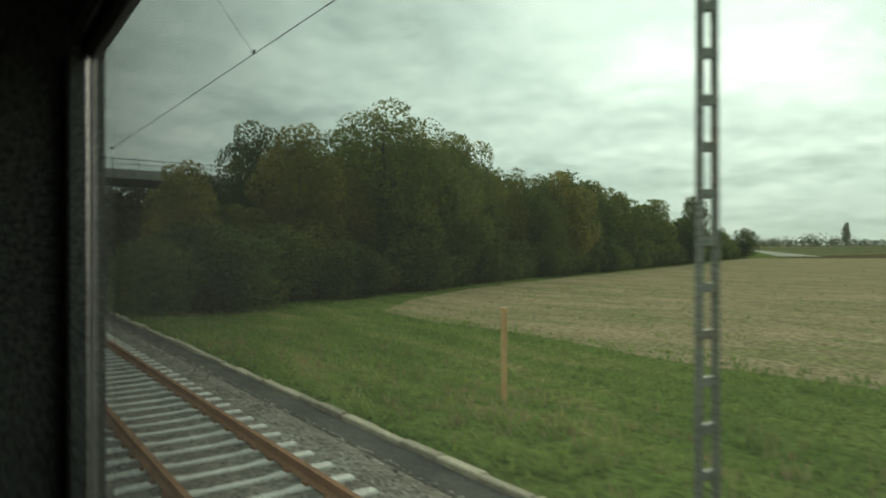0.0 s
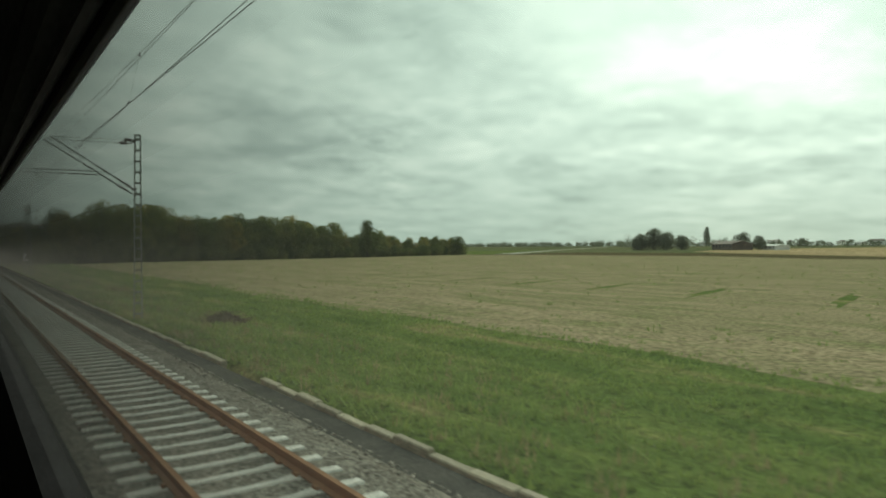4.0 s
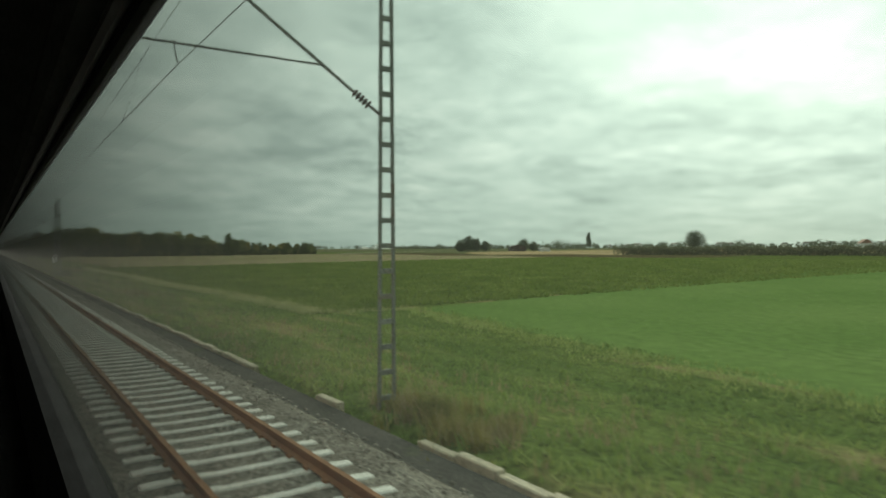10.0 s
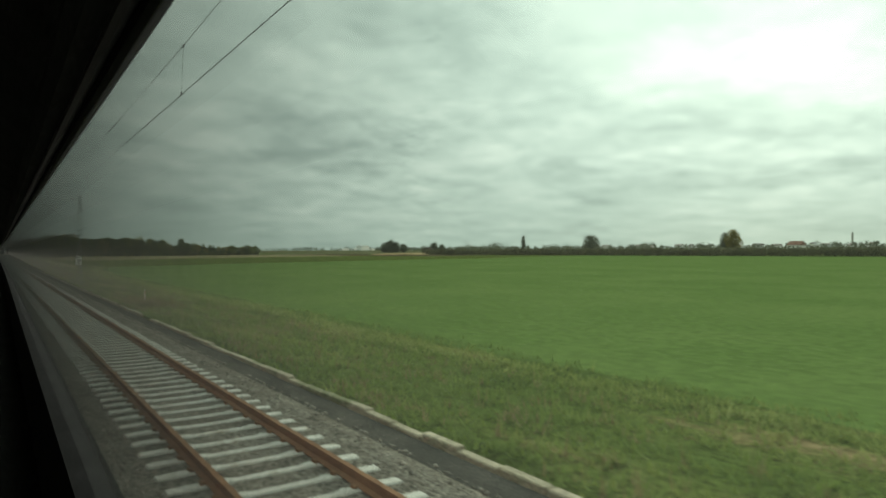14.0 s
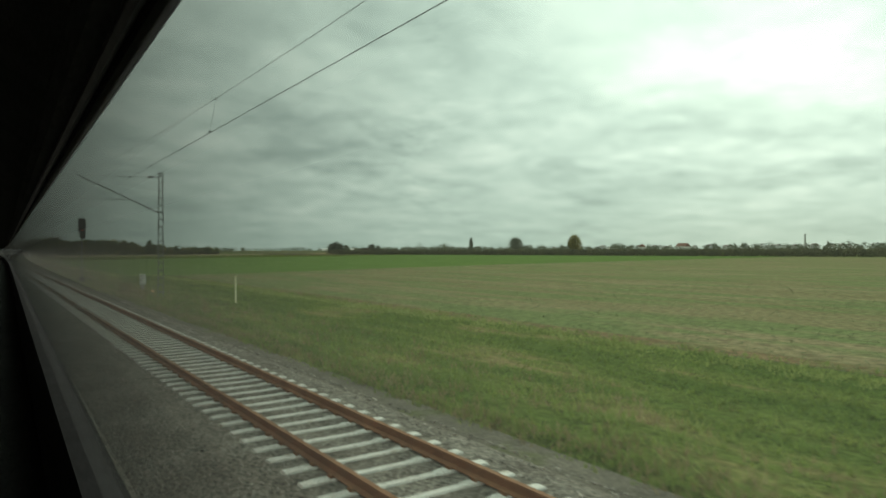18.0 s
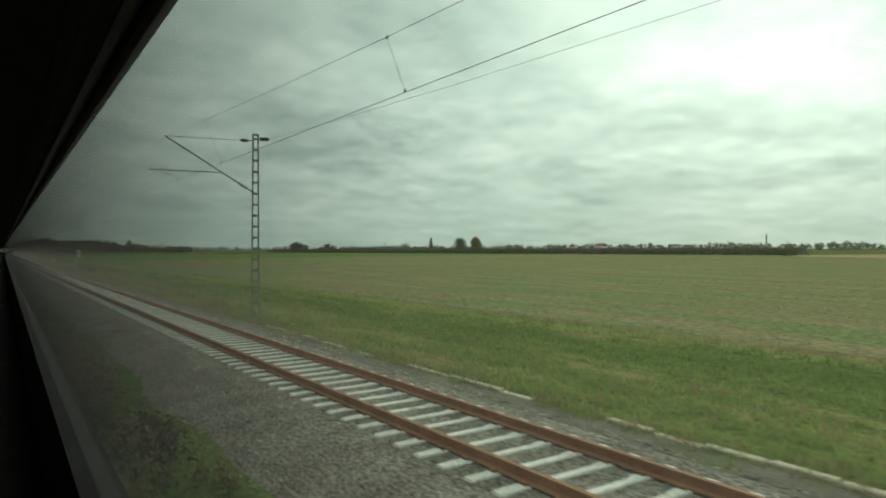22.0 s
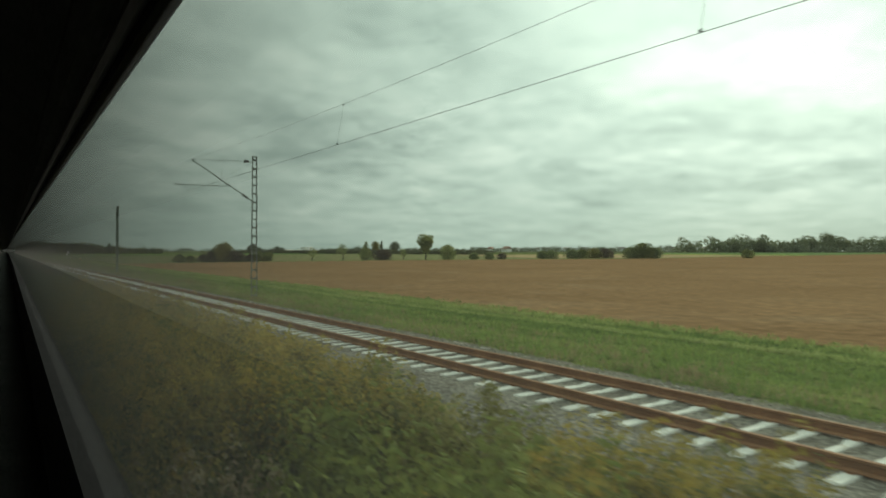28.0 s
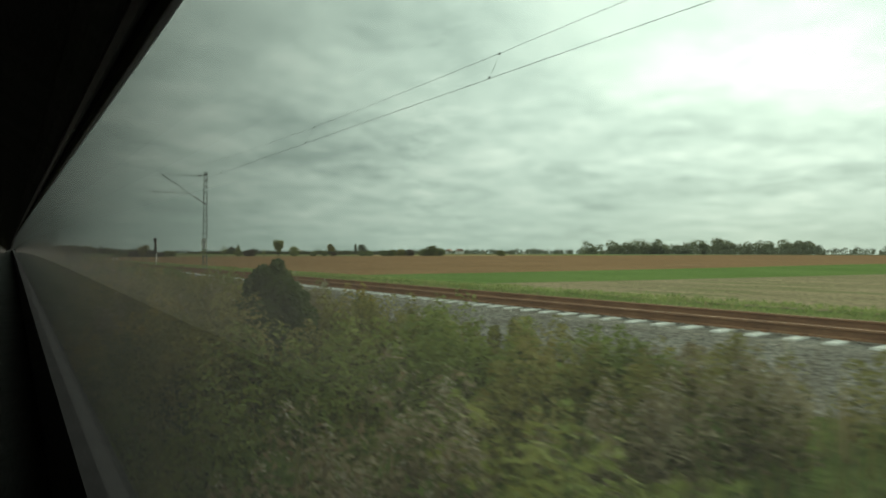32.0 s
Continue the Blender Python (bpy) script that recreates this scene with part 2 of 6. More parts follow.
M_SLEEPER = mat("sleeper_concrete", (0.50, 0.48, 0.44), (0.62, 0.60, 0.56), 2.5, 50, bump=0.25, rnd=0.1, c3=(0.33, 0.28, 0.22), c3_scale=2.5, c3_at=0.6)
M_KERB = mat("kerb_concrete", (0.25, 0.215, 0.15), (0.37, 0.32, 0.24), 1.2, 25, bump=0.6, rnd=0.25, c3=(0.12, 0.125, 0.06), c3_scale=0.8, c3_at=0.54)
M_CONC = mat("concrete", (0.30, 0.29, 0.26), (0.40, 0.38, 0.34), 2, 30, bump=0.4, rnd=0.1)
M_STEEL = mat("galvanised_steel", (0.14, 0.15, 0.128), (0.20, 0.21, 0.185), 1.2, 25, rough=0.65, metal=0.2, bump=0.1, rnd=0.1, c3=(0.16, 0.10, 0.055), c3_scale=1.2, c3_at=0.62)
M_GREENSTEEL = mat("green_painted_steel", (0.14, 0.18, 0.14), (0.19, 0.235, 0.185), 1.5, 25, rough=0.55, bump=0.1, rnd=0.05)
M_DARKMETAL = mat("dark_fitting", (0.04, 0.042, 0.04), (0.07, 0.07, 0.065), 5, 40, rough=0.5, metal=0.4, bump=0.1)
M_WIRE = mat("wire", (0.05, 0.055, 0.05), (0.08, 0.085, 0.075), 0.5, 20, rough=0.5, metal=0.5, bump=0, rnd=0)
M_INSUL = mat("brown_insulator", (0.05, 0.032, 0.025), (0.075, 0.05, 0.04), 5, 30, rough=0.3, bump=0)
M_WEIGHT = mat("rusty_weight", (0.045, 0.036, 0.030), (0.10, 0.073, 0.055), 4, 30, bump=0.4, rnd=0.3)
M_WHITE = mat("white_enamel", (0.72, 0.72, 0.68), (0.80, 0.80, 0.76), 3, 40, rough=0.5, bump=0.05, rnd=0.05)
M_BLACK = mat("black_paint", (0.018, 0.018, 0.018), (0.03, 0.03, 0.03), 3, 40, rough=0.5, bump=0.05)
M_RED = mat("red_paint", (0.42, 0.05, 0.03), (0.50, 0.07, 0.045), 4, 40, rough=0.55, bump=0.05)
M_YELLOW = mat("yellow_plastic", (0.65, 0.42, 0.04), (0.72, 0.48, 0.06), 4, 40, rough=0.5, bump=0.05)
M_POST = mat("ochre_post", (0.50, 0.29, 0.13), (0.58, 0.36, 0.18), 4, 40, rough=0.7, bump=0.2)
M_BEIGE = mat("pale_plastic_post", (0.74, 0.69, 0.45), (0.80, 0.76, 0.53), 4, 40, rough=0.6, bump=0.1)
M_ORANGE = mat("orange_pipe", (0.55, 0.23, 0.06), (0.62, 0.28, 0.08), 4, 40, rough=0.6, bump=0.1)
M_BARK = mat("bark", (0.055, 0.045, 0.035), (0.09, 0.075, 0.058), 2, 15, bump=0.8, rnd=0.1, spec=0.02, rough=0.95)
M_TWIG = mat("dead_brush", (0.10, 0.075, 0.05), (0.17, 0.13, 0.085), 3, 20, bump=0.3, rnd=0.3, island=True, spec=0.02, rough=0.95)
M_STUBBLE = mat("stubble_field", (0.205, 0.172, 0.098), (0.262, 0.205, 0.128), 0.22, 5.0, bump=0.8, rnd=0, stretch=(0.3, 1.2, 1), c3=(0.168, 0.162, 0.076), c3_scale=0.55, c3_at=0.50, dist=0.1, fine_amt=0.55, spec=0.02, rough=0.95, even=True)
M_BEET = mat("beet_soil", (0.070, 0.088, 0.022), (0.092, 0.112, 0.030), 0.5, 2.5, bump=0.8, rnd=0, dist=0.2, fine_amt=0.5, spec=0.02, rough=0.95)
M_CROP = mat("young_crop", (0.088, 0.138, 0.036), (0.108, 0.157, 0.045), 0.10, 2.6, bump=0.4, rnd=0, stretch=(0.8, 1, 1), dist=0.1, fine_amt=0.2, spec=0.02, rough=0.95)
M_SEED = mat("sown_field", (0.172, 0.152, 0.077), (0.212, 0.175, 0.10), 0.16, 2.6, bump=0.6, rnd=0, stretch=(0.16, 1.1, 1), c3=(0.138, 0.162, 0.068), c3_scale=0.4, c3_at=0.45, dist=0.12, fine_amt=0.4, spec=0.02, rough=0.95, even=True)
M_PLOUGH = mat("ploughed_soil", (0.178, 0.104, 0.052), (0.212, 0.126, 0.066), 0.07, 1.6, bump=0.35, rnd=0, stretch=(0.9, 1.0, 1), c3=(0.215, 0.135, 0.076), c3_scale=0.12, c3_at=0.55, dist=0.15, fine_amt=0.28, spec=0.02, rough=0.95)
M_WHEAT = mat("pale_field", (0.28, 0.205, 0.115), (0.33, 0.245, 0.14), 0.02, 0.5, bump=0, rnd=0, spec=0.02, rough=0.95)
M_BARE = mat("bare_soil", (0.160, 0.112, 0.060), (0.19, 0.136, 0.076), 0.4, 3.0, bump=0.5, rnd=0, c3=(0.15, 0.14, 0.065), c3_scale=0.3, c3_at=0.5, dist=0.15, fine_amt=0.4, spec=0.02, rough=0.95)
M_DARKSOIL = mat("dark_strip", (0.07, 0.06, 0.03), (0.10, 0.075, 0.04), 0.05, 0.5, bump=0, rnd=0, spec=0.02, rough=0.95)
M_MEADOW = mat("meadow", (0.105, 0.15, 0.06), (0.135, 0.175, 0.075), 0.05, 1.0, bump=0.3, rnd=0, spec=0.02, rough=0.95)
M_YELLOWFLOWER = mat("mustard_strip", (0.30, 0.34, 0.06), (0.36, 0.38, 0.08), 0.2, 2, bump=0.3, rnd=0, spec=0.02, rough=0.95)
L_DARK = leaf_mat("leaves_dark", (0.048, 0.066, 0.025), (0.082, 0.106, 0.035), (0.135, 0.152, 0.05), rnd=0.25, each=0.25)
L_WOOD = leaf_mat("wood_leaves", (0.064, 0.085, 0.030), (0.120, 0.143, 0.045), (0.21, 0.21, 0.064), rnd=0.25, each=0.3)
L_OLIVE = leaf_mat("leaves_olive", (0.070, 0.088, 0.030), (0.125, 0.140, 0.044), (0.215, 0.205, 0.060), rnd=0.25, each=0.3)
L_YELLOW = leaf_mat("leaves_yellowing", (0.10, 0.102, 0.03), (0.18, 0.158, 0.045), (0.29, 0.225, 0.06))
L_AUTUMN = leaf_mat("leaves_autumn", (0.085, 0.095, 0.030), (0.165, 0.158, 0.045), (0.31, 0.25, 0.068), rnd=0.25, each=0.3)
# Far hedge green, lightened to carry a veil of haze in its colour.
L_HEDGE_HAZED = leaf_mat("hedge_leaves_hazed", (0.10, 0.122, 0.056), (0.155, 0.175, 0.075), (0.24, 0.235, 0.10), rnd=0.25, each=0.3)
L_MEADOW = leaf_mat("meadow_tree_leaves", (0.15, 0.17, 0.066), (0.235, 0.25, 0.095), (0.34, 0.33, 0.14), rnd=0.3, each=0.2)
# Copse foliage greyed and paled: distance haze is put into the colour.
L_COPSE_HAZED = leaf_mat("leaves_copse_hazed", (0.115, 0.13, 0.085), (0.17, 0.185, 0.11), (0.24, 0.24, 0.145))
L_PURPLE = leaf_mat("leaves_purple", (0.06, 0.045, 0.035), (0.092, 0.068, 0.048), (0.13, 0.105, 0.058))
# Far foliage: aerial haze is mixed into the leaf colour, paler and greyer.
L_FAR_HAZED = leaf_mat("leaves_far_hazed", (0.098, 0.115, 0.082), (0.13, 0.145, 0.10), (0.175, 0.18, 0.125))
L_BEET = leaf_mat("beet_leaves", (0.085, 0.125, 0.026), (0.135, 0.178, 0.038), (0.215, 0.25, 0.072), rnd=0.5, patch=0.2)
L_NETTLE = leaf_mat("nettle_leaves", (0.098, 0.124, 0.032), (0.162, 0.19, 0.048), (0.25, 0.255, 0.08), rnd=0.3, thin=0.3, patch=0.9)
L_GREEN = leaf_mat("leaves_fresh", (0.10, 0.135, 0.05), (0.165, 0.205, 0.08), (0.26, 0.29, 0.14))
L_GRASS = leaf_mat("grass_blades", (0.108, 0.154, 0.041), (0.170, 0.227, 0.06), (0.275, 0.28, 0.107), rnd=0.25, patch=0.6, stretch=(0.22, 1, 1))
L_EDGE = leaf_mat("pale_grass", (0.24, 0.26, 0.105), (0.33, 0.335, 0.155), (0.43, 0.41, 0.22), rnd=0.5)
L_MARGIN = leaf_mat("field_margin_grass", (0.20, 0.25, 0.075), (0.255, 0.30, 0.10), (0.33, 0.35, 0.15), rnd=0.3, thin=0.5)
L_DRY = leaf_mat("dry_grass", (0.16, 0.13, 0.065), (0.23, 0.19, 0.10), (0.31, 0.26, 0.15), rnd=0.6)
L_WEED = leaf_mat("weeds", (0.102, 0.102, 0.03), (0.19, 0.175, 0.053), (0.30, 0.255, 0.10), rnd=0.3, thin=0.3, patch=0.9)
L_ORCHARD = leaf_mat("orchard_leaves", (0.085, 0.09, 0.054), (0.112, 0.115, 0.067), (0.15, 0.145, 0.082))
L_SEEDLING = leaf_mat("seedling_leaves", (0.12, 0.15, 0.075), (0.16, 0.19, 0.095), (0.21, 0.235, 0.125))
L_FADED = leaf_mat("faded_stalks", (0.12, 0.098, 0.055), (0.20, 0.165, 0.095), (0.31, 0.265, 0.17), rnd=0.4, thin=0.3, patch=0.9)
# Darker than the herb greens: the colour stands for leaves in shade.
L_SHADE = leaf_mat("shaded_inner_leaves", (0.05, 0.052, 0.016), (0.07, 0.072, 0.022), (0.095, 0.092, 0.03), rnd=0.5, thin=0.1)
L_GOLD = leaf_mat("goldenrod", (0.18, 0.145, 0.034), (0.30, 0.235, 0.052), (0.41, 0.33, 0.085), rnd=0.6)
L_SEEDHEAD = leaf_mat("seed_heads", (0.23, 0.205, 0.145), (0.33, 0.30, 0.22), (0.45, 0.42, 0.33), rnd=0.6)
M_CABIN = mat("cabin_panel", (0.065, 0.065, 0.06), (0.08, 0.08, 0.073), 2, 60, rough=0.9, bump=0.05, rnd=0, spec=0.05)
M_RUBBER = mat("black_gasket", (0.015, 0.015, 0.015), (0.022, 0.022, 0.022), 4, 60, rough=0.9, bump=0.05, rnd=0, spec=0.05)
M_ALU = mat("grey_window_frame", (0.10, 0.10, 0.095), (0.13, 0.13, 0.125), 4, 60, rough=0.4, metal=0.5, bump=0.02, rnd=0)
M_COACH = mat("coach_paint", (0.42, 0.05, 0.04), (0.46, 0.06, 0.05), 0.3, 20, rough=0.4, bump=0.05, rnd=0)
M_TOWNROOF = mat("weathered_roof", (0.20, 0.165, 0.145), (0.28, 0.235, 0.21), 0.3, 3, bump=0.2, rnd=0.3)
M_ROOF = mat("tile_roof", (0.20, 0.10, 0.07), (0.26, 0.14, 0.10), 0.3, 3, bump=0.3, rnd=0.3)
M_RENDER = mat("house_render", (0.52, 0.50, 0.45), (0.62, 0.60, 0.55), 0.3, 3, bump=0.1, rnd=0.25)
M_SHED = mat("dark_shed", (0.075, 0.06, 0.05), (0.11, 0.085, 0.07), 0.4, 3, bump=0.2, rnd=0.1)
M_PALE = mat("pale_sheet", (0.50, 0.50, 0.47), (0.58, 0.58, 0.55), 0.3, 3, bump=0.1, rnd=0.2)
M_PANE = mat("dark_pane", (0.03, 0.035, 0.04), (0.05, 0.055, 0.06), 1, 8, rough=0.15, bump=0, rnd=0)
M_GRAVEL = mat("gravel_track", (0.26, 0.245, 0.21), (0.33, 0.31, 0.27), 0.3, 5, bump=0.3, rnd=0, spec=0.02, rough=0.95)

# carriage glass: clear and faintly green, with the gloss of the four faces of double glazing
M_GLASS = bpy.data.materials.new("carriage_glass")
M_GLASS.use_nodes = True
gn, gl = M_GLASS.node_tree.nodes, M_GLASS.node_tree.links
gn.clear()
fr = gn.new("ShaderNodeFresnel")
fr.inputs["IOR"].default_value = 1.52
tw = gn.new("ShaderNodeMath")
tw.operation = "MULTIPLY"
tw.inputs[1].default_value = 4.0
on = gn.new("ShaderNodeMath")
on.operation = "ADD"
on.inputs[1].default_value = 1.0
dv = gn.new("ShaderNodeMath")
dv.operation = "DIVIDE"
gl.new(fr.outputs[0], tw.inputs[0])
three = gn.new("ShaderNodeMath")
three.operation = "MULTIPLY"
three.inputs[1].default_value = 3.0
gl.new(fr.outputs[0], three.inputs[0])
gl.new(three.outputs[0], on.inputs[0])
gl.new(tw.outputs[0], dv.inputs[0])
gl.new(on.outputs[0], dv.inputs[1])
tp = gn.new("ShaderNodeBsdfTransparent")
tp.inputs[0].default_value = GLASS_TINT
gs = gn.new("ShaderNodeBsdfGlossy")
gs.inputs["Roughness"].default_value = 0.02
mx = gn.new("ShaderNodeMixShader")
gl.new(dv.outputs[0], mx.inputs[0])
gl.new(tp.outputs[0], mx.inputs[1])
gl.new(gs.outputs[0], mx.inputs[2])
dust = gn.new("ShaderNodeBsdfTranslucent")
dust.inputs[0].default_value = (0.9, 0.95, 0.9, 1)
film = gn.new("ShaderNodeMixShader")
film.inputs[0].default_value = DUST
gl.new(mx.outputs[0], film.inputs[1])
gl.new(dust.outputs[0], film.inputs[2])
gl.new(film.outputs[0], gn.new("ShaderNodeOutputMaterial").inputs["Surface"])


# ---- building helpers ---------------------------------------------------
def fast_mesh(name, verts, faces):
    """A mesh from arrays; faces all of one length."""
    verts, faces = np.asarray(verts, dtype=np.float32), np.asarray(faces, dtype=np.int32)
    me = bpy.data.meshes.new(name)
    n, k = faces.shape
    me.vertices.add(len(verts))
    me.vertices.foreach_set("co", verts.ravel())
    me.loops.add(n * k)
    me.loops.foreach_set("vertex_index", faces.ravel())
    me.polygons.add(n)
    me.polygons.foreach_set("loop_start", np.arange(0, n * k, k, dtype=np.int32))
    me.update(calc_edges=True)
    return me


class Geo:
    """Collects faces for one mesh."""

    def __init__(self):
        self.v, self.f = [], []

    def add(self, verts, faces):
        o = len(self.v)
        self.v += [tuple(p) for p in verts]
        self.f += [tuple(i + o for i in q) for q in faces]
        return self

    def box(self, x, y, z, sx, sy, sz, rz=0.0):
        """A box with its middle at x, y and its foot at z."""
        c, s = math.cos(rz), math.sin(rz)
        p = []
        for dz in (0, sz):
            for dx, dy in ((-1, -1), (1, -1), (1, 1), (-1, 1)):
                a, b = dx * sx / 2, dy * sy / 2
                p.append((x + a * c - b * s, y + a * s + b * c, z + dz))
        return self.add(p, [(3, 2, 1, 0), (4, 5, 6, 7), (0, 1, 5, 4), (1, 2, 6, 5), (2, 3, 7, 6), (3, 0, 4, 7)])

    def soft(self, x, y, z, sx, sy, sz, ch, rz=0.0):
        """A box with chamfered edges."""
        bm = bmesh.new()
        c, s = math.cos(rz), math.sin(rz)
        for dx in (-1, 1):
            for dy in (-1, 1):
                for dz in (-1, 1):
                    for k in range(3):
                        h = [sx / 2, sy / 2, sz / 2]
                        h = [q if i == k else q - ch for i, q in enumerate(h)]
                        a, b = dx * h[0], dy * h[1]
                        bm.verts.new((x + a * c - b * s, y + a * s + b * c, z + sz / 2 + dz * h[2]))
        bmesh.ops.convex_hull(bm, input=bm.verts[:])
        bm.verts.index_update()
        self.add([q.co[:] for q in bm.verts], [[q.index for q in fc.verts] for fc in bm.faces])
        bm.free()
        return self

    def tube(self, a, b, r, r2=None, n=6, caps=True):
        a, b = Vector(a), Vector(b)
        r2 = r if r2 is None else r2
        d = (b - a).normalized()
        u = d.orthogonal().normalized()
        w = d.cross(u)
        p = []
        for q, rr in ((a, r), (b, r2)):
            for i in range(n):
                t = math.tau * i / n
                p.append(q + (u * math.cos(t) + w * math.sin(t)) * rr)
        f = [(i, (i + 1) % n, n + (i + 1) % n, n + i) for i in range(n)]
        if caps:
            f += [tuple(reversed(range(n))), tuple(range(n, 2 * n))]
        return self.add(p, f)

    def line(self, pts, r, n=4):
        for a, b in zip(pts, pts[1:]):
            self.tube(a, b, r, n=n, caps=False)
        return self

    def run(self, sections, closed=False):
        """Skin over sections of equal length."""
        k = len(sections[0])
        m = k if closed else k - 1
        f = []
        for i in range(len(sections) - 1):
            for j in range(m):
                a, b = i * k + j, i * k + (j + 1) % k
                f.append((a, b, b + k, a + k))
        if closed:
            f += [tuple(reversed(range(k))), tuple(range((len(sections) - 1) * k, len(sections) * k))]
        return self.add([p for s in sections for p in s], f)

    def mesh(self, name):
        me = bpy.data.meshes.new(name)
        me.from_pydata(self.v, [], self.f)
        me.update()
        return me

    def obj(self, name, material, parent=None, label=""):
        return put(name, self.mesh(name), material, parent, label)


def put(name, me, material, parent=None, label=""):
    if not me.materials:
        me.materials.append(material)
    ob = new(name, me)
    if parent:
        ob.parent = parent
    if label:
        tagged(ob, label)
    return ob


def root(name, label, category, group="", kind="", at=(0, 0, 0)):
    ob = tagged(new(name), label, category, group, kind)
    ob.matrix_basis = pose(*at)
    ob.empty_display_size = 0.2
    return ob


rs = np.random.RandomState(7)


def bumps(x, y):
    """Gentle unevenness of the ground."""
    return 0.05 * np.sin(x * 0.31 + 1.7 * np.sin(y * 0.23)) + 0.04 * np.sin(x * 0.83 + y * 0.9) + 0.03 * np.sin(x * 1.9 - y * 1.3)


FIELD = -0.9


# the plain climbs gently away from the railway
PLAIN_Y = [11.0, 30, 60, 90, 120, 160, 194, 260, 355, 500, 670, 1200, 2000]
PLAIN_Z = [-0.96, -0.80, -0.42, -0.10, 0.10, 0.36, 0.6, 0.95, 1.4, 2.2, 3.2, 5.5, 8.0]
START_Z = [-0.96, -0.95, -0.93, -0.90, -0.86, -0.70, -0.55, 0.2, 1.2, 2.1, 3.2, 5.5, 8.0]


def plain_z(x, y):
    """Height of the fields."""
    k = np.clip((np.asarray(x, float) - 60) / 90, 0, 1)
    return np.interp(y, PLAIN_Y, PLAIN_Z) * k + np.interp(y, PLAIN_Y, START_Z) * (1 - k)


def ground_z(x, y):
    """Height of the open ground."""
    oy, oz = own_y(x), own_z(x)
    z = np.where(y > 11.0, plain_z(x, y), np.interp(y, [3.3, 5.0, 8.0, 11.0], [-0.42, -0.52, -0.86, -0.96]))
    z = z + bumps(x, y) * np.interp(y, [3.0, 4.2, 8.0, 10.5], [0.0, 1.0, 1.0, 0.0])
    gap = np.maximum(-2.6 - (oy + 2.6), 0.01)
    w = np.clip((y - (oy + 2.6)) / gap, 0, 1)
    rise = w ** 0.45
    mid = (oz - 0.62) * (1 - rise) + (-0.58) * rise + bumps(x, y) * np.clip(4 * w * (1 - w), 0, 1) * np.clip(gap / 2.0, 0, 1)
    z = np.where(y < -2.6, mid, np.where(y < 3.3, -0.6, z))
    side = np.interp(y - oy, [-9.0, -2.6], [0.0, 1.0])
    z = np.where(y < oy + 2.6, (oz - 0.62) * side + FIELD * (1 - side), z)
    return z


# ---- ground and fields --------------------------------------------------
gx = np.concatenate([[-4500, -2000, -900, -400, -220, -150], np.arange(-120, 1161, 2.0), [1200, 1300, 1600, 2400, 4500]])
near = np.array([-2.6, -2.5, 3.2, 3.4, 3.9, 4.4, 5.0, 5.7, 6.5, 7.4, 8.4, 9.6, 11, 13, 20, 30, 45, 60, 90, 120, 160, 194, 260, 355, 500, 670, 1200, 2000, 4500])
cols = []
for x in gx:
    oy = float(own_y(x))
    lo = [-4500, -1500, -300, -60, oy - 9, oy - 5, oy - 2.7, oy + 2.6]
    gap = -2.65 - (oy + 2.65)
    lo += [oy + 2.65 + gap * k / 8 for k in range(1, 8)]
    cols.append(np.concatenate([np.minimum(lo, -2.62), near]))
cols = np.array(cols)
gxx = np.repeat(gx[:, None], cols.shape[1], 1)
gz = ground_z(gxx, cols)
nx, ny = cols.shape
idx = np.arange(nx * ny).reshape(nx, ny)
quads = np.stack([idx[:-1, :-1], idx[1:, :-1], idx[1:, 1:], idx[:-1, 1:]], -1).reshape(-1, 4)
ground = put("ground", fast_mesh("ground", np.stack([gxx, cols, gz], -1).reshape(-1, 3), quads), M_GRASS)
for pl in ground.data.polygons:
    pl.use_smooth = True
tagged(ground, "grassy ground with dry patches beside the railway", "ground", kind="structure")


def field(name, label, material, corners, z=FIELD, thick=0.06):
    """A field: a slab of soil or crop, its corners in order."""
    up = 0.015 + (z - FIELD) * 0.3
    bm = bmesh.new()
    bm.faces.new([bm.verts.new((x, y, 0)) for x, y in corners])
    cuts = [((0, q, 0), (0, 1, 0)) for q in PLAIN_Y] + [((q, 0, 0), (1, 0, 0)) for q in range(60, 151, 10)]
    for at, way in cuts:
        bmesh.ops.bisect_plane(bm, geom=bm.verts[:] + bm.edges[:] + bm.faces[:], plane_co=at, plane_no=way)
    bmesh.ops.triangulate(bm, faces=bm.faces[:])
    for v in bm.verts:
        v.co.z = float(plain_z(v.co.x, v.co.y)) + up
    rim = [e for e in bm.edges if e.is_boundary]
    skirt = bmesh.ops.extrude_edge_only(bm, edges=rim)["geom"]
    for v in skirt:
        if isinstance(v, bmesh.types.BMVert):
            v.co.z -= thick + 0.1
    me = bpy.data.meshes.new(name)
    bmesh.ops.recalc_face_normals(bm, faces=bm.faces[:])
    bm.to_mesh(me)
    bm.free()
    return tagged(put(name, me, material), label, "field", kind="structure")


def ragged(x0, x1, y, amp, step=3.0):
    """The uneven near edge of a field, from x0 to x1."""
    k = max(2, int(abs(x1 - x0) / step))
    return [(x0 + (x1 - x0) * i / k, y + amp * (math.sin(i * 1.3 + x0) + math.sin(i * 0.37 + 2)) * 0.5) for i in range(k + 1)]


FIELD_EDGE = [(-60, 16.5), (204, 16.5), (205, 13.5), (317, 13.5), (318, 19.0), (346, 14.0), (380, 11.7), (512, 11.7), (513, 17.0), (750, 17.0), (752, 15.5), (1026, 15.5), (1200, 14.2)]
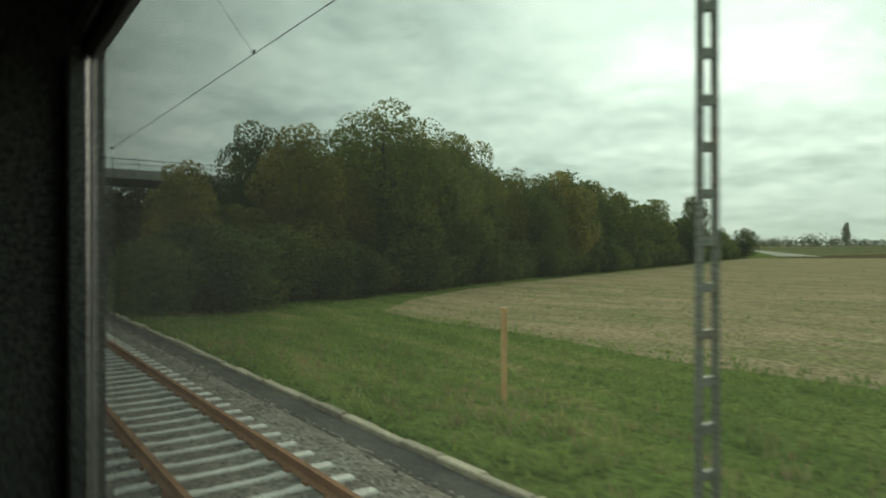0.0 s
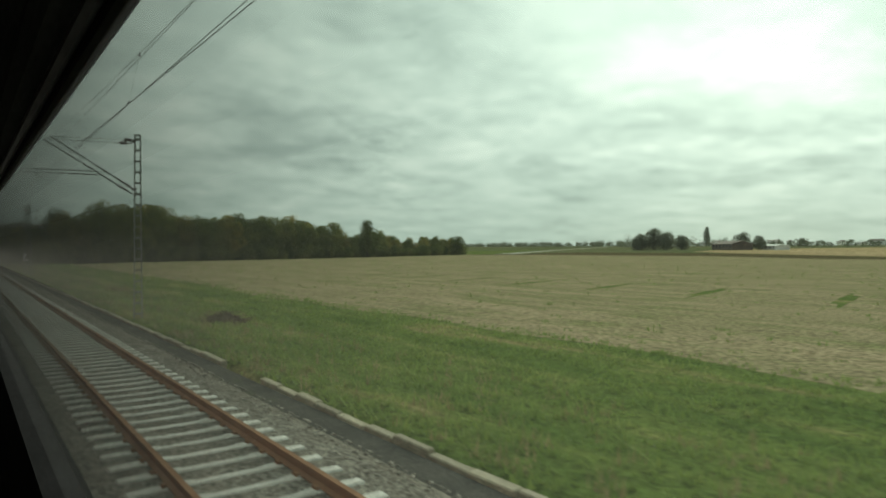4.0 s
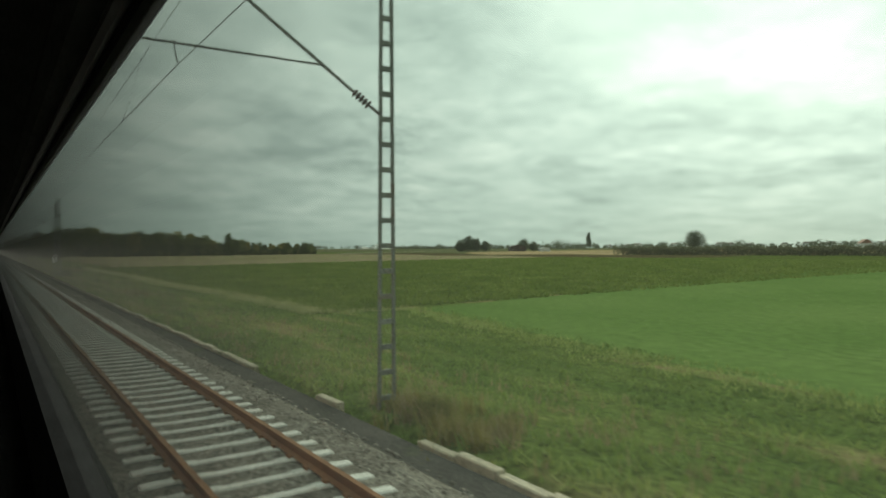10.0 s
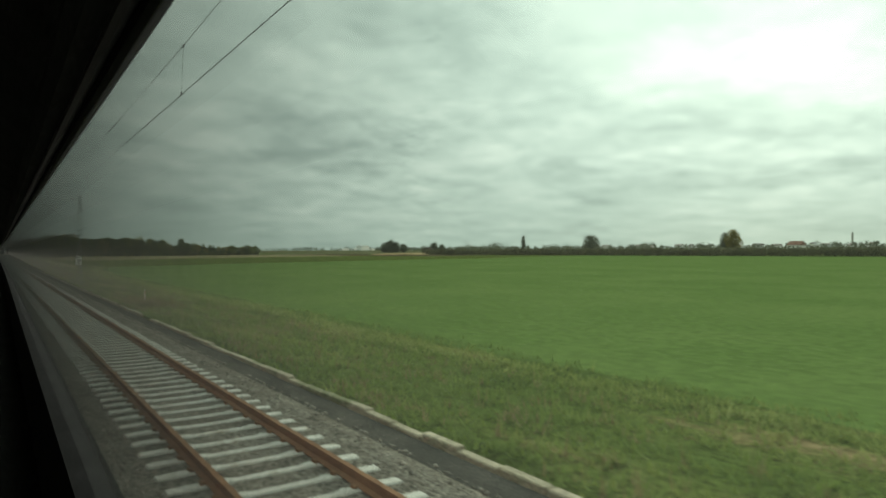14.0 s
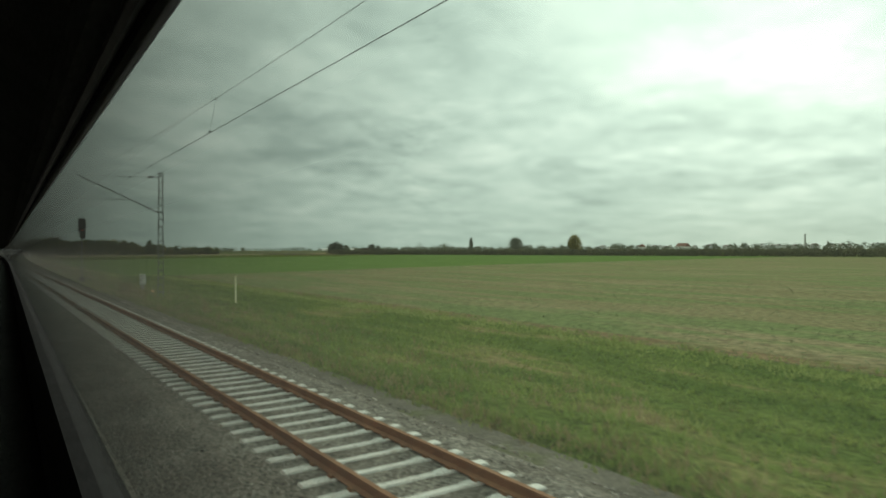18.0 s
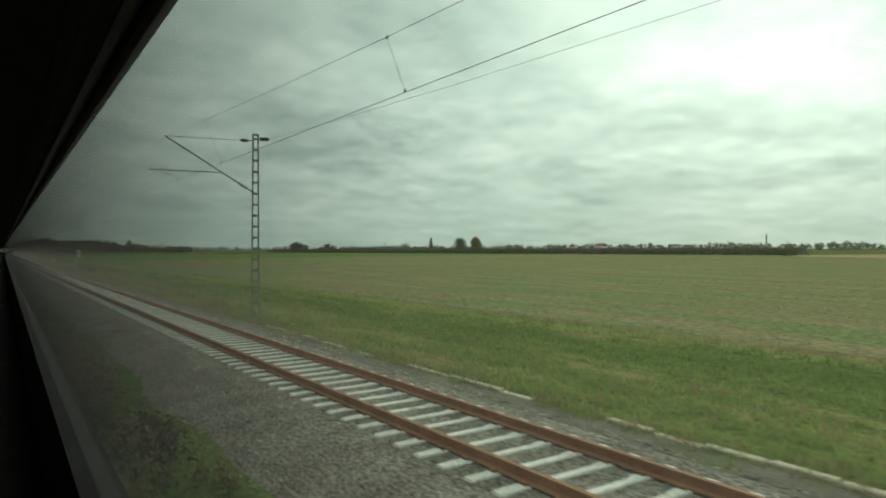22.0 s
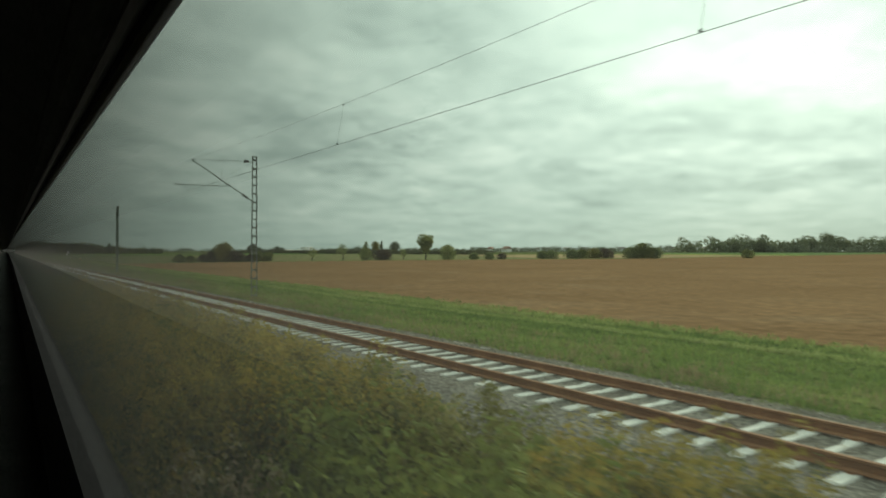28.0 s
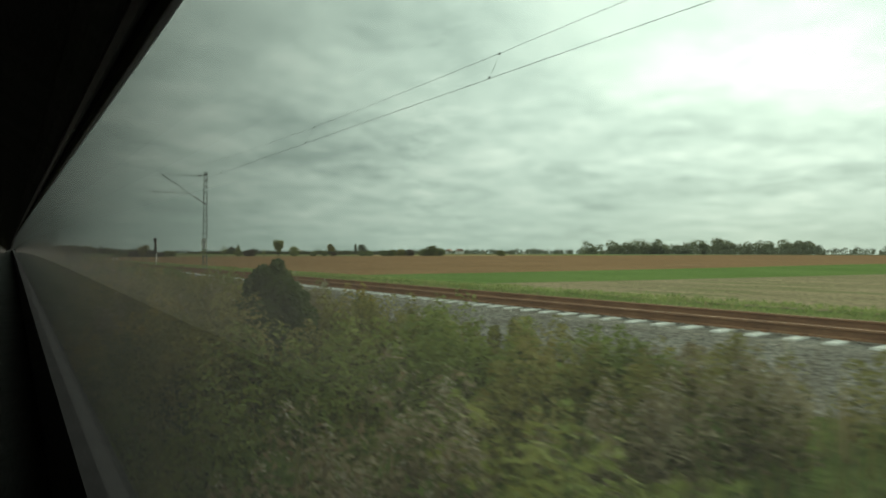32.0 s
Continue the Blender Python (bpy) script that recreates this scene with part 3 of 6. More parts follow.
field("stubble_field", "harvested field with pale stubble and sparse weeds", M_STUBBLE, ragged(-29, 204, 16.5, 0.7) + [(225, 134), (112, 172), (13, 212), (-60, 206), (-101, 190), (-77, 124), (-62, 86), (-51, 55), (-42, 34), (-35, 23)], FIELD - 0.02)
field("beet_field", "dark green field of leafy beet", M_BEET, ragged(205, 317, 13.5, 0.4) + [(300, 150), (296, 207), (236, 200), (242, 170), (225, 134)], FIELD + 0.0, 0.2)
field("crop_field", "bright green field of low young crop", M_CROP, [(318, 19), (346, 14)] + ragged(380, 512, 11.7, 0.4) + [(503, 160), (500, 229), (296, 207), (300, 150)], FIELD - 0.02, 0.1)
field("sown_field", "brownish field with thin green seedlings in rows", M_SEED, ragged(512, 748, 17, 0.4) + [(753, 22), (756, 33), (763, 60), (769, 82), (776, 102), (781, 121), (777, 150), (688, 185), (628, 214), (614, 237), (500, 229), (503, 160)], FIELD - 0.02, 0.1)
field("ploughed_field", "bare brown ploughed field", M_PLOUGH, ragged(752, 1026, 15.5, 0.5) + [(1034, 60), (1060, 520), (745, 520), (788, 250), (800, 180), (792, 150), (781, 121), (776, 102), (769, 82), (763, 60), (756, 33), (753, 22)], FIELD + 0.005, 0.1)
field("grass_margin", "green grass margin behind the ploughed field", M_CROP, [(751.5, 21), (753.5, 33), (760, 60), (766, 82), (772, 102), (777, 121), (783, 150), (791, 180), (799, 180), (791, 150), (783.5, 121), (778.5, 102), (771.5, 82), (765.5, 60), (758.5, 33), (755.5, 21)], FIELD + 0.09, 0.1)
field("bare_strip", "reddish bare strip along the edge of the sown field", M_BARE, ragged(514, 746, 17.1, 0.3) + [(746, 18.5), (514, 18.7)], FIELD + 0.02, 0.1)
field("grass_strip", "green grass strip between two fields", M_CROP, ragged(1026, 1046, 15.0, 0.4) + [(1056, 54), (1085, 520), (1060, 520), (1034, 60)], FIELD + 0.03, 0.1)
field("stubble_field", "brown stubble field with grass coming through", M_STUBBLE, ragged(1046, 1300, 14.0, 0.4) + [(1320, 520), (1085, 520), (1056, 54)], FIELD + 0.02, 0.1)
field("dark_field_strip", "dark soil strip across the plain", M_DARKSOIL, [(-101, 191), (-60, 207), (13, 213), (112, 173), (225, 135), (242, 170), (236, 199), (182, 193), (60, 226), (-10, 262), (-90, 262)], FIELD + 0.01, 0.1)
field("wheat_field", "pale ripe field far across the plain", M_WHEAT, [(182, 197), (60, 229), (-10, 265), (-50, 300), (-90, 420), (-60, 560), (120, 600), (250, 420), (240, 230)], FIELD + 0.02, 0.1)
field("wheat_field", "pale ripe field behind the end of the orchard", M_WHEAT, [(617, 240), (630, 215), (690, 186), (777, 151), (790, 200), (770, 330), (630, 330)], FIELD + 0.1, 0.1)
field("meadow", "pale green meadow behind the hedge", M_MEADOW, [(778, 152), (792, 152), (800, 181), (788, 252), (745, 521), (700, 640), (480, 640), (630, 332), (771, 331), (791, 200)], FIELD + 0.06, 0.1)
field("mustard_strip", "yellow flowering strip in the meadow", M_YELLOWFLOWER, [(640, 345), (768, 345), (762, 362), (640, 362)], FIELD + 0.25, 0.3)
field("gravel_track", "pale gravel farm track beside the wood", M_GRAVEL, [(-104, 213), (-92, 216), (-171, 330), (-426, 700), (-432, 696), (-177, 328)], FIELD + 0.03, 0.1)
field("fallow_field", "dull olive fallow land far across the plain", M_LAND, [(-2500, 420), (1500, 420), (1500, 2000), (-2500, 2000)], FIELD - 0.04, 0.1)
field("fallow_field", "dull olive fallow land behind the wood", M_LAND, [(-2500, 100), (-420, 100), (-250, 260), (-180, 332), (-240, 420), (-2500, 420)], FIELD - 0.04, 0.1)
field("fallow_field", "dull olive fallow land beside the gravel track", M_LAND, [(-91, 218), (-89, 263), (-12, 266), (-50, 300), (-90, 420), (-230, 420), (-170, 332)], FIELD - 0.04, 0.1)

# ---- the far track ------------------------------------------------------
X0, X1 = -260.0, 1330.0
bx = np.arange(X0, X1 + 1, 6.0)
ballast = Geo()
ballast.run([[(x, -5.2, -1.75), (x, -3.5 + 0.12 * math.sin(x * 0.4), -0.68), (x, -2.9, -0.5), (x, -1.85, -0.22), (x, -1.0, -0.2), (x, 0, -0.205), (x, 1.0, -0.2), (x, 1.7, -0.21), (x, 2.15, -0.36), (x, 2.2, -0.7)] for x in bx])
ballast_bed = tagged(ballast.obj("ballast_bed", M_BALLAST), "grey ballast bed under the railway track", "ballast", kind="structure")
for xa, xb, m, word, low in ((X0, 544, M_PATHWAY, "dark", -0.42), (544, X1, M_PATHGREY, "weathered grey", -0.36)):
    path_geo = Geo().run([[(x, 2.05, -0.7), (x, 2.06, low), (x, 2.45, low + 0.012), (x, 2.86, low), (x, 2.9, -0.7)] for x in np.linspace(xa, xb, 130)])
    tagged(path_geo.obj("cinder_path", m), word + " cinder path beside the ballast", "path", kind="structure")

track = root("railway_track", "rusty brown rails on pale concrete sleepers", "railway track")
RAIL = [(-0.036, 0.0), (0.036, 0.0), (0.037, -0.034), (0.010, -0.05), (0.009, -0.13), (0.07, -0.155), (0.07, -0.166), (-0.07, -0.166), (-0.07, -0.155), (-0.009, -0.13), (-0.010, -0.05), (-0.037, -0.034)]


def rail(y, parent, zfun, yfun, step):
    xs = np.arange(X0, X1 + 1, step)
    return Geo().run([[(x, yfun(x) + y + a, zfun(x) + b) for a, b in RAIL] for x in xs], closed=True).obj("rail", M_RUST, parent)


def zero(x):
    return 0.0


for side in (-0.753, 0.753):
    rail(side, track, zero, zero, 40.0)

# one sleeper: raised shoulders under the rails, a lower waist, clips beside the rails
SLEEP = [(-1.30, 0.19, -0.205), (-1.28, 0.20, -0.176), (-0.95, 0.20, -0.168), (-0.52, 0.19, -0.168), (-0.40, 0.15, -0.182), (0.40, 0.15, -0.182), (0.52, 0.19, -0.168), (0.95, 0.20, -0.168), (1.28, 0.20, -0.176), (1.30, 0.19, -0.205)]


def sleeper_geo(g, x, dz=0.0, dy=0.0):
    secs = []
    for y, w, z in SLEEP:
        h = w / 2
        secs.append([(x - h - 0.02, y + dy, -0.36 + dz), (x - h, y + dy, z - 0.02 + dz), (x - h + 0.02, y + dy, z + dz), (x + h - 0.02, y + dy, z + dz), (x + h, y + dy, z - 0.02 + dz), (x + h + 0.02, y + dy, -0.36 + dz)])
    return g.run(secs, closed=True)


sleeper_me = sleeper_geo(Geo(), 0).mesh("sleeper")
NEAR_SLEEPERS = (-30, 270)
far_sleepers = Geo()
for i in range(int(X0 / 0.6), int(X1 / 0.6)):
    x = i * 0.6 + rs.uniform(-0.012, 0.012)
    if NEAR_SLEEPERS[0] <= i < NEAR_SLEEPERS[1]:
        s = put("sleeper", sleeper_me, M_SLEEPER, track)
        s.matrix_basis = pose(x, 0, 0, 0, 0, rs.uniform(-0.4, 0.4))
    else:
        sleeper_geo(far_sleepers, x)
tagged(far_sleepers.obj("sleepers", M_SLEEPER, track), kind="stuff")
clips = Geo()
for i in range(int(-60 / 0.6), int(1160 / 0.6)):
    for y in (-0.86, -0.645, 0.645, 0.86):
        clips.box(i * 0.6, y, -0.168, 0.11, 0.05, 0.04)
tagged(clips.obj("rail_clips", M_RUST, track), kind="stuff")

# kerb of concrete slabs along the path, broken and overgrown here and there
kerb = root("kerb", "weathered pale concrete kerb, partly overgrown", "kerb", kind="structure")
kerb_me = [Geo().soft(0, 0, -0.30, 0.98, w, 0.30, 0.02).mesh("kerb_stone") for w in (0.16, 0.18, 0.2)]
kerb_rest = Geo()
kn = 0
for i in range(-130, 1160):
    if 446 < i < 449 or 339 < i < 343 or 492 < i < 498 or 502 < i < 718 or (i > 856):
        continue
    if 560 > i and math.sin(i * 0.21) + math.sin(i * 0.057 + 1) > 1.88:
        continue
    if i > 640 and math.sin(i * 0.9) > 0.75:
        continue
    yy, dz, rz = 2.98 + rs.uniform(-0.03, 0.03), rs.uniform(-0.05, 0.02), rs.uniform(-1.5, 1.5)
    if kn < 300 and -30 < i:
        k = put("kerb_stone", kerb_me[i % 3], M_KERB, kerb)
        k.matrix_basis = pose(i + 0.5, yy, -0.31 + dz, rs.uniform(-3, 3), rs.uniform(-0.8, 0.8), rz)
        kn += 1
    else:
        kerb_rest.soft(i + 0.5, yy, -0.61 + dz, 0.98, 0.18, 0.30, 0.02, radians(rz))
tagged(kerb_rest.obj("kerb_stones", M_KERB, kerb), kind="stuff")

# ---- the near track, on which the train runs ----------------------------
Geo_near = Geo().run([[(x, own_y(x) - 2.7, own_z(x) - 0.7), (x, own_y(x) - 1.7, own_z(x) - 0.2), (x, own_y(x) + 1.7, own_z(x) - 0.2), (x, own_y(x) + 2.75, own_z(x) - 0.66)] for x in bx])
tagged(Geo_near.obj("ballast_bed", M_BALLAST), "grey ballast bed under the near track", "ballast", kind="structure")
track2 = root("railway_track", "second rusty track on concrete sleepers", "railway track")
for side in (-0.753, 0.753):
    rail(side, track2, own_z, own_y, 12.0)
near_sl = Geo()
for i in range(int(X0 / 0.6), int(X1 / 0.6)):
    x = i * 0.6
    near_sl.box(x, float(own_y(x)), float(own_z(x)) - 0.36, 0.25, 2.6, 0.19)
tagged(near_sl.obj("sleepers", M_SLEEPER, track2), kind="stuff")


def scatter_stones(name, count, xlo, xhi, yfun, zfun, size):
    """Loose stones: squashed, skewed octahedra."""
    x = rs.uniform(xlo, xhi, count)
    y = yfun(x)
    z = zfun(x, y)
    r = rs.uniform(size[0], size[1], count)
    base = np.array([(1, 0, 0), (0, 1, 0), (-1, 0, 0), (0, -1, 0), (0, 0, 0.8), (0, 0, -0.8)], dtype=float)
    v = base[None] * r[:, None, None] * rs.uniform(0.6, 1.25, (count, 6, 1))
    a = rs.uniform(0, math.tau, count)
    c, s = np.cos(a)[:, None], np.sin(a)[:, None]
    v = np.stack([v[..., 0] * c - v[..., 1] * s, v[..., 0] * s + v[..., 1] * c, v[..., 2]], -1)
    v += np.stack([x, y, z], -1)[:, None]
    tri = np.array([(0, 1, 4), (1, 2, 4), (2, 3, 4), (3, 0, 4), (2, 1, 0), (3, 2, 0)])
    f = tri[None] + (np.arange(count) * 6)[:, None, None]
    return put(name, fast_mesh(name, v.reshape(-1, 3), f.reshape(-1, 3)), M_STONE)


def far_bed(x, y):
    return np.interp(y, [-3.5, -2.9, -1.85, 2.0, 2.2], [-0.66, -0.5, -0.22, -0.21, -0.34])


st = scatter_stones("ballast_stones", 66000, -60, 1110, lambda x: np.where(rs.rand(len(x)) < 0.45, rs.uniform(1.25, 2.2, len(x)), np.where(rs.rand(len(x)) < 0.6, rs.uniform(-3.3, -1.25, len(x)), rs.uniform(-1.25, 1.25, len(x)))), lambda x, y: far_bed(x, y) - 0.005 - 0.03 * (np.abs(y) < 1.28), (0.026, 0.058))
tagged(st, "loose grey ballast stones", "ballast", kind="stuff")


# ---- the carriage -------------------------------------------------------
# A closed coach body along the near track: window band, header, roof, floor and far side.
coach = root("train_carriage", "dark railway carriage interior with a long tinted window", "train carriage")
cx = [1.7] + list(np.arange(6, 1096, 6.0)) + [1096.0]
WIN, HEAD, SILL = 0.30, 0.565, -0.93


def along(profile):
    return [[(x, float(eye_y(x)) + a, float(eye_z(x)) + b) for a, b in profile] for x in cx]


Geo().run(along([(WIN + 0.03, HEAD + 0.0), (WIN - 0.015, HEAD + 0.0), (WIN - 0.02, HEAD + 0.012), (WIN - 0.02, HEAD + 0.03), (WIN + 0.03, HEAD + 0.03)]), closed=True).obj("gasket", M_RUBBER, coach, "black rubber window gasket")
Geo().run(along([(WIN + 0.03, HEAD + 0.032), (WIN - 0.035, HEAD + 0.032), (WIN - 0.05, HEAD + 0.05), (WIN - 0.05, HEAD + 0.075), (WIN - 0.04, HEAD + 0.085), (WIN + 0.03, HEAD + 0.085)]), closed=True).obj("window_frame", M_ALU, coach, "grey window frame")
Geo().run(along([(WIN + 0.03, HEAD + 0.087), (WIN - 0.02, HEAD + 0.087), (WIN - 0.10, HEAD + 0.12), (WIN - 0.13, HEAD + 0.2), (WIN - 0.12, HEAD + 0.30), (WIN + 0.03, HEAD + 0.30)]), closed=True).obj("blind_box", M_CABIN, coach, "dark roller blind box over the window")
Geo().run(along([(WIN + 0.06, HEAD + 0.15), (WIN + 0.09, HEAD + 0.17), (WIN + 0.05, HEAD + 0.5), (WIN - 0.5, HEAD + 0.95), (-1.15, HEAD + 1.05), (-1.8, HEAD + 0.95), (-2.5, HEAD + 0.5), (-2.55, -1.9), (-2.5, -1.9), (-2.46, HEAD + 0.48), (-1.8, HEAD + 0.88), (-1.15, HEAD + 0.98), (WIN - 0.55, HEAD + 0.88), (WIN + 0.035, HEAD + 0.45)]), closed=True).obj("roof", M_CABIN, coach, "carriage roof and far side")
Geo().run(along([(WIN + 0.02, SILL), (WIN + 0.09, SILL), (WIN + 0.1, -1.9), (WIN + 0.02, -1.9)]), closed=True).obj("side_wall", M_COACH, coach, "red lower carriage side below the window")
Geo().run(along([(WIN - 0.06, SILL + 0.01), (WIN + 0.092, SILL + 0.01), (WIN + 0.092, SILL + 0.002), (WIN - 0.035, SILL + 0.002), (WIN - 0.035, -1.62), (WIN - 0.06, -1.62)]), closed=True).obj("inner_lining", M_RUBBER, coach, "dark inner wall lining and window sill")
Geo().run(along([(WIN - 0.035, -1.62), (-2.46, -1.62), (-2.46, -1.7), (WIN - 0.035, -1.7)]), closed=True).obj("carriage_floor", M_CABIN, coach)
pane = Geo().run(along([(WIN + 0.005, HEAD + 0.02), (WIN + 0.005, SILL - 0.01)])).obj("window_pane", M_GLASS, coach, "tinted carriage window glass")
pane.visible_shadow = False
e0 = (float(eye_y(1.7)), float(eye_z(1.7)))
Geo().box(1.62, e0[0] - 1.1, e0[1] - 1.9, 0.1, 2.9, 3.3).obj("end_wall", M_CABIN, coach, "dark end wall of the carriage")
Geo().soft(1.69, e0[0] + WIN - 0.03, e0[1] + SILL, 0.09, 0.06, HEAD - SILL, 0.01).obj("window_jamb", M_ALU, coach, "grey upright of the window frame")
e1 = (float(eye_y(1096)), float(eye_z(1096)))
Geo().box(1096.1, e1[0] - 1.1, e1[1] - 1.9, 0.1, 2.9, 3.3).obj("end_wall", M_CABIN, coach)

# ---- overhead line ------------------------------------------------------
WIRE_Z, MESS_Z = 5.8, 7.6


def mess_y(stag):
    """Messenger wire's place over the track, a little against the contact wire's."""
    return max(-0.2, min(0.2, -0.8 * stag))


def insulator(g, a, b):
    """Ribbed insulator between two points."""
    a, b = Vector(a), Vector(b)
    g.tube(a, b, 0.022, n=6)
    for k in range(5):
        p = a.lerp(b, 0.14 + 0.18 * k)
        d = (b - a).normalized() * 0.018
        g.tube(p - d, p + d, 0.095, 0.06, n=8)
    return g


def board(parent, x, y, z, top, low):
    """Kilometre board: white plate with black figures, facing along the line."""
    plate = Geo().soft(x, y, z, 0.02, 0.52, 0.84, 0.008).obj("kilometre_board", M_WHITE, parent, "white kilometre board with black figures")
    for word, dz in ((top, 0.46), (low, 0.08)):
        cu = bpy.data.curves.new("figures", "FONT")
        cu.body, cu.size, cu.align_x, cu.extrude, cu.offset = word, 0.44, "CENTER", 0.002, 0.008
        tmp = new("figures", cu)
        me = bpy.data.meshes.new_from_object(tmp.evaluated_get(bpy.context.evaluated_depsgraph_get()))
        bpy.data.objects.remove(tmp)
        ob = put("figures", me, M_BLACK, plate)
        ob.matrix_basis = pose(x + 0.014, y, z + dz, 90, 0, 90)


def cantilever(parent, y0, side, stag, z_low=5.42, z_top=7.75, dx=0.0):
    """Bracket from a mast at y0 towards the track; side: -1 towards the camera's side, +1 away."""
    ym = y0 + side * 0.16
    top, end = (dx, ym, z_top), (dx, mess_y(stag), MESS_Z)
    low = (dx, ym, z_low)

    def on(a, b, k):
        return tuple(p + (q - p) * k for p, q in zip(a, b))

    Geo().tube(on(low, end, 0.18), end, 0.032).obj("bracket_tube", M_STEEL, parent)
    insulator(Geo(), on(low, end, 0.06), on(low, end, 0.18)).tube(low, on(low, end, 0.06), 0.03).obj("insulator", M_INSUL, parent, "brown ribbed insulator")
    Geo().tube(on(top, end, 0.15), end, 0.014).obj("stay", M_STEEL, parent)
    insulator(Geo(), on(top, end, 0.05), on(top, end, 0.15)).tube(top, on(top, end, 0.05), 0.02).obj("insulator", M_INSUL, parent)
    a = on(low, end, 0.36)
    tip = (dx, side * 0.85, a[2] - 0.06)
    Geo().tube(a, tip, 0.022).obj("registration_arm", M_STEEL, parent)
    drop = (dx, tip[1] - side * 0.55, a[2])
    Geo().tube(drop, (dx, drop[1], drop[2] - 0.14), 0.012).tube((dx, drop[1], drop[2] - 0.14), (dx, stag, WIRE_Z + 0.03), 0.012).obj("steady_arm", M_STEEL, parent)


def base_block(parent, y, z, s=0.8):
    Geo().soft(0, y, z - 0.6, s, s, 0.55, 0.03).obj("foundation", M_CONC, parent, "weathered concrete foundation")


def frame_mast(x, y=3.7, top=8.0, foot=-0.45, wide=0.34, board_text=None, stag=0.3, gauge=0.075, label="", double=False, feeder=False, block=True, board_z=1.5):
    """Mast of two steel channels with batten plates between them."""
    m = root("catenary_mast", label or "grey steel overhead line mast with bracket arm", "catenary mast", "masts along the line", at=(x, 0, 0))
    H = top - foot

    def half(z):
        k = (z - foot) / H
        return wide / 2 * (1 - 0.32 * k)

    for s in (-1, 1):
        sec = []
        for z in (foot - 0.1, top):
            c = y + s * half(z)
            sec.append([(-gauge / 2, c - 0.025, z), (gauge / 2, c - 0.025, z), (gauge / 2, c + 0.025, z), (-gauge / 2, c + 0.025, z)])
        Geo().run(sec, closed=True).obj("upright", M_STEEL, m)
    n = 17
    for i in range(n):
        z = foot + 0.25 + i * (H - 0.4) / (n - 1)
        Geo().box(0, y, z - 0.05, gauge - 0.02, 2 * half(z) - 0.05, 0.10).obj("batten", M_STEEL, m)
    Geo().soft(0, y, top, gauge + 0.05, wide * 0.85, 0.07, 0.01).obj("cap", M_STEEL, m)
    if block:
        base_block(m, y, foot)
    if double:
        Geo().box(0, y - 0.16, 5.5, 0.9, 0.06, 0.08).box(0, y - 0.16, 7.72, 0.9, 0.06, 0.08).obj("cross_bar", M_STEEL, m)
    if double:
        cantilever(m, y, -1, stag, 5.46, dx=0.4)
        cantilever(m, y, -1, stag + 0.3, 5.36, 7.7, dx=-0.4)
    else:
        cantilever(m, y, -1, stag)
    if feeder:
        insulator(Geo(), (0.1, y + 0.15, top - 0.15), (0.55, y + 0.45, top - 0.2)).obj("insulator", M_INSUL, m)
    if board_text:
        board(m, 0.08, y - 0.1, board_z, *board_text)
    return m


def lattice_mast(x, y, top, foot, w0, w1, material, board_text=None, side=-1, stag=0.0, weights=0, label=""):
    """Four-legged lattice mast, with tension weights where the line is anchored."""
    m = root("catenary_mast", label, "catenary mast", "masts along the line", at=(x, 0, 0))

    def leg(sx, sy, z):
        k = (z - foot) / (top - foot)
        h = (w0 * (1 - k) + w1 * k) / 2
        return (sx * h, y + sy * h, z)

    for sx in (-1, 1):
        for sy in (-1, 1):
            a, b = leg(sx, sy, foot - 0.1), leg(sx, sy, top)
            sec = [[(p[0] - 0.04, p[1] - 0.04, p[2]), (p[0] + 0.04, p[1] - 0.04, p[2]), (p[0] + 0.04, p[1] + 0.04, p[2]), (p[0] - 0.04, p[1] + 0.04, p[2])] for p in (a, b)]
            Geo().run(sec, closed=True).obj("leg", material, m)
    n = 11
    zs = [foot + (top - foot) * i / n for i in range(n + 1)]
    for f1, f2 in (((-1, -1), (1, -1)), ((-1, 1), (1, 1)), ((-1, -1), (-1, 1)), ((1, -1), (1, 1))):
        for i, (za, zb) in enumerate(zip(zs, zs[1:])):
            Geo().tube(leg(*f1, za), leg(*f2, zb), 0.022, n=4).obj("brace", material, m)
            Geo().tube(leg(*f2, za), leg(*f1, zb), 0.022, n=4).obj("brace", material, m)
    Geo().soft(0, y, top, w1 + 0.12, w1 + 0.12, 0.08, 0.01).obj("cap", material, m)
    base_block(m, y, foot, w0 + 0.5)
    cantilever(m, y + side * w1 * 0.3, side, stag, 5.25)
    if board_text:
        board(m, w0 / 2 + 0.06, y - 0.3, 1.35, *board_text)
    for i in range(abs(weights)):
        s = 1 if weights > 0 else -1
        wx, wy = s * (0.32 + 0.42 * i), y - 0.05 * i
        wheel_z = top - 1.0 - 0.7 * i
        Geo().tube((wx, wy - 0.05, wheel_z), (wx, wy + 0.05, wheel_z), 0.26, n=16).obj("tension_wheel", M_DARKMETAL, m, "dark tension wheel")
        Geo().box(wx / 2, wy, wheel_z - 0.04, abs(wx), 0.08, 0.08).obj("wheel_bracket", material, m)
        zb = 1.62 - 0.1 * (i % 2)
        Geo().tube((wx + s * 0.2, wy, zb + 2.1), (wx + s * 0.2, wy, wheel_z), 0.010, n=4).obj("cable", M_WIRE, m)
        Geo().tube((wx + s * 0.12, wy, -0.2), (wx + s * 0.12, wy, wheel_z), 0.014, n=4).obj("guide_rod", M_STEEL, m)
        for k in range(18):
            Geo().tube((wx + s * 0.2, wy, zb + k * 0.115), (wx + s * 0.2, wy, zb + k * 0.115 + 0.10), 0.17, n=10).obj("weight", M_WEIGHT, m, "rusty tension weight")
    return m


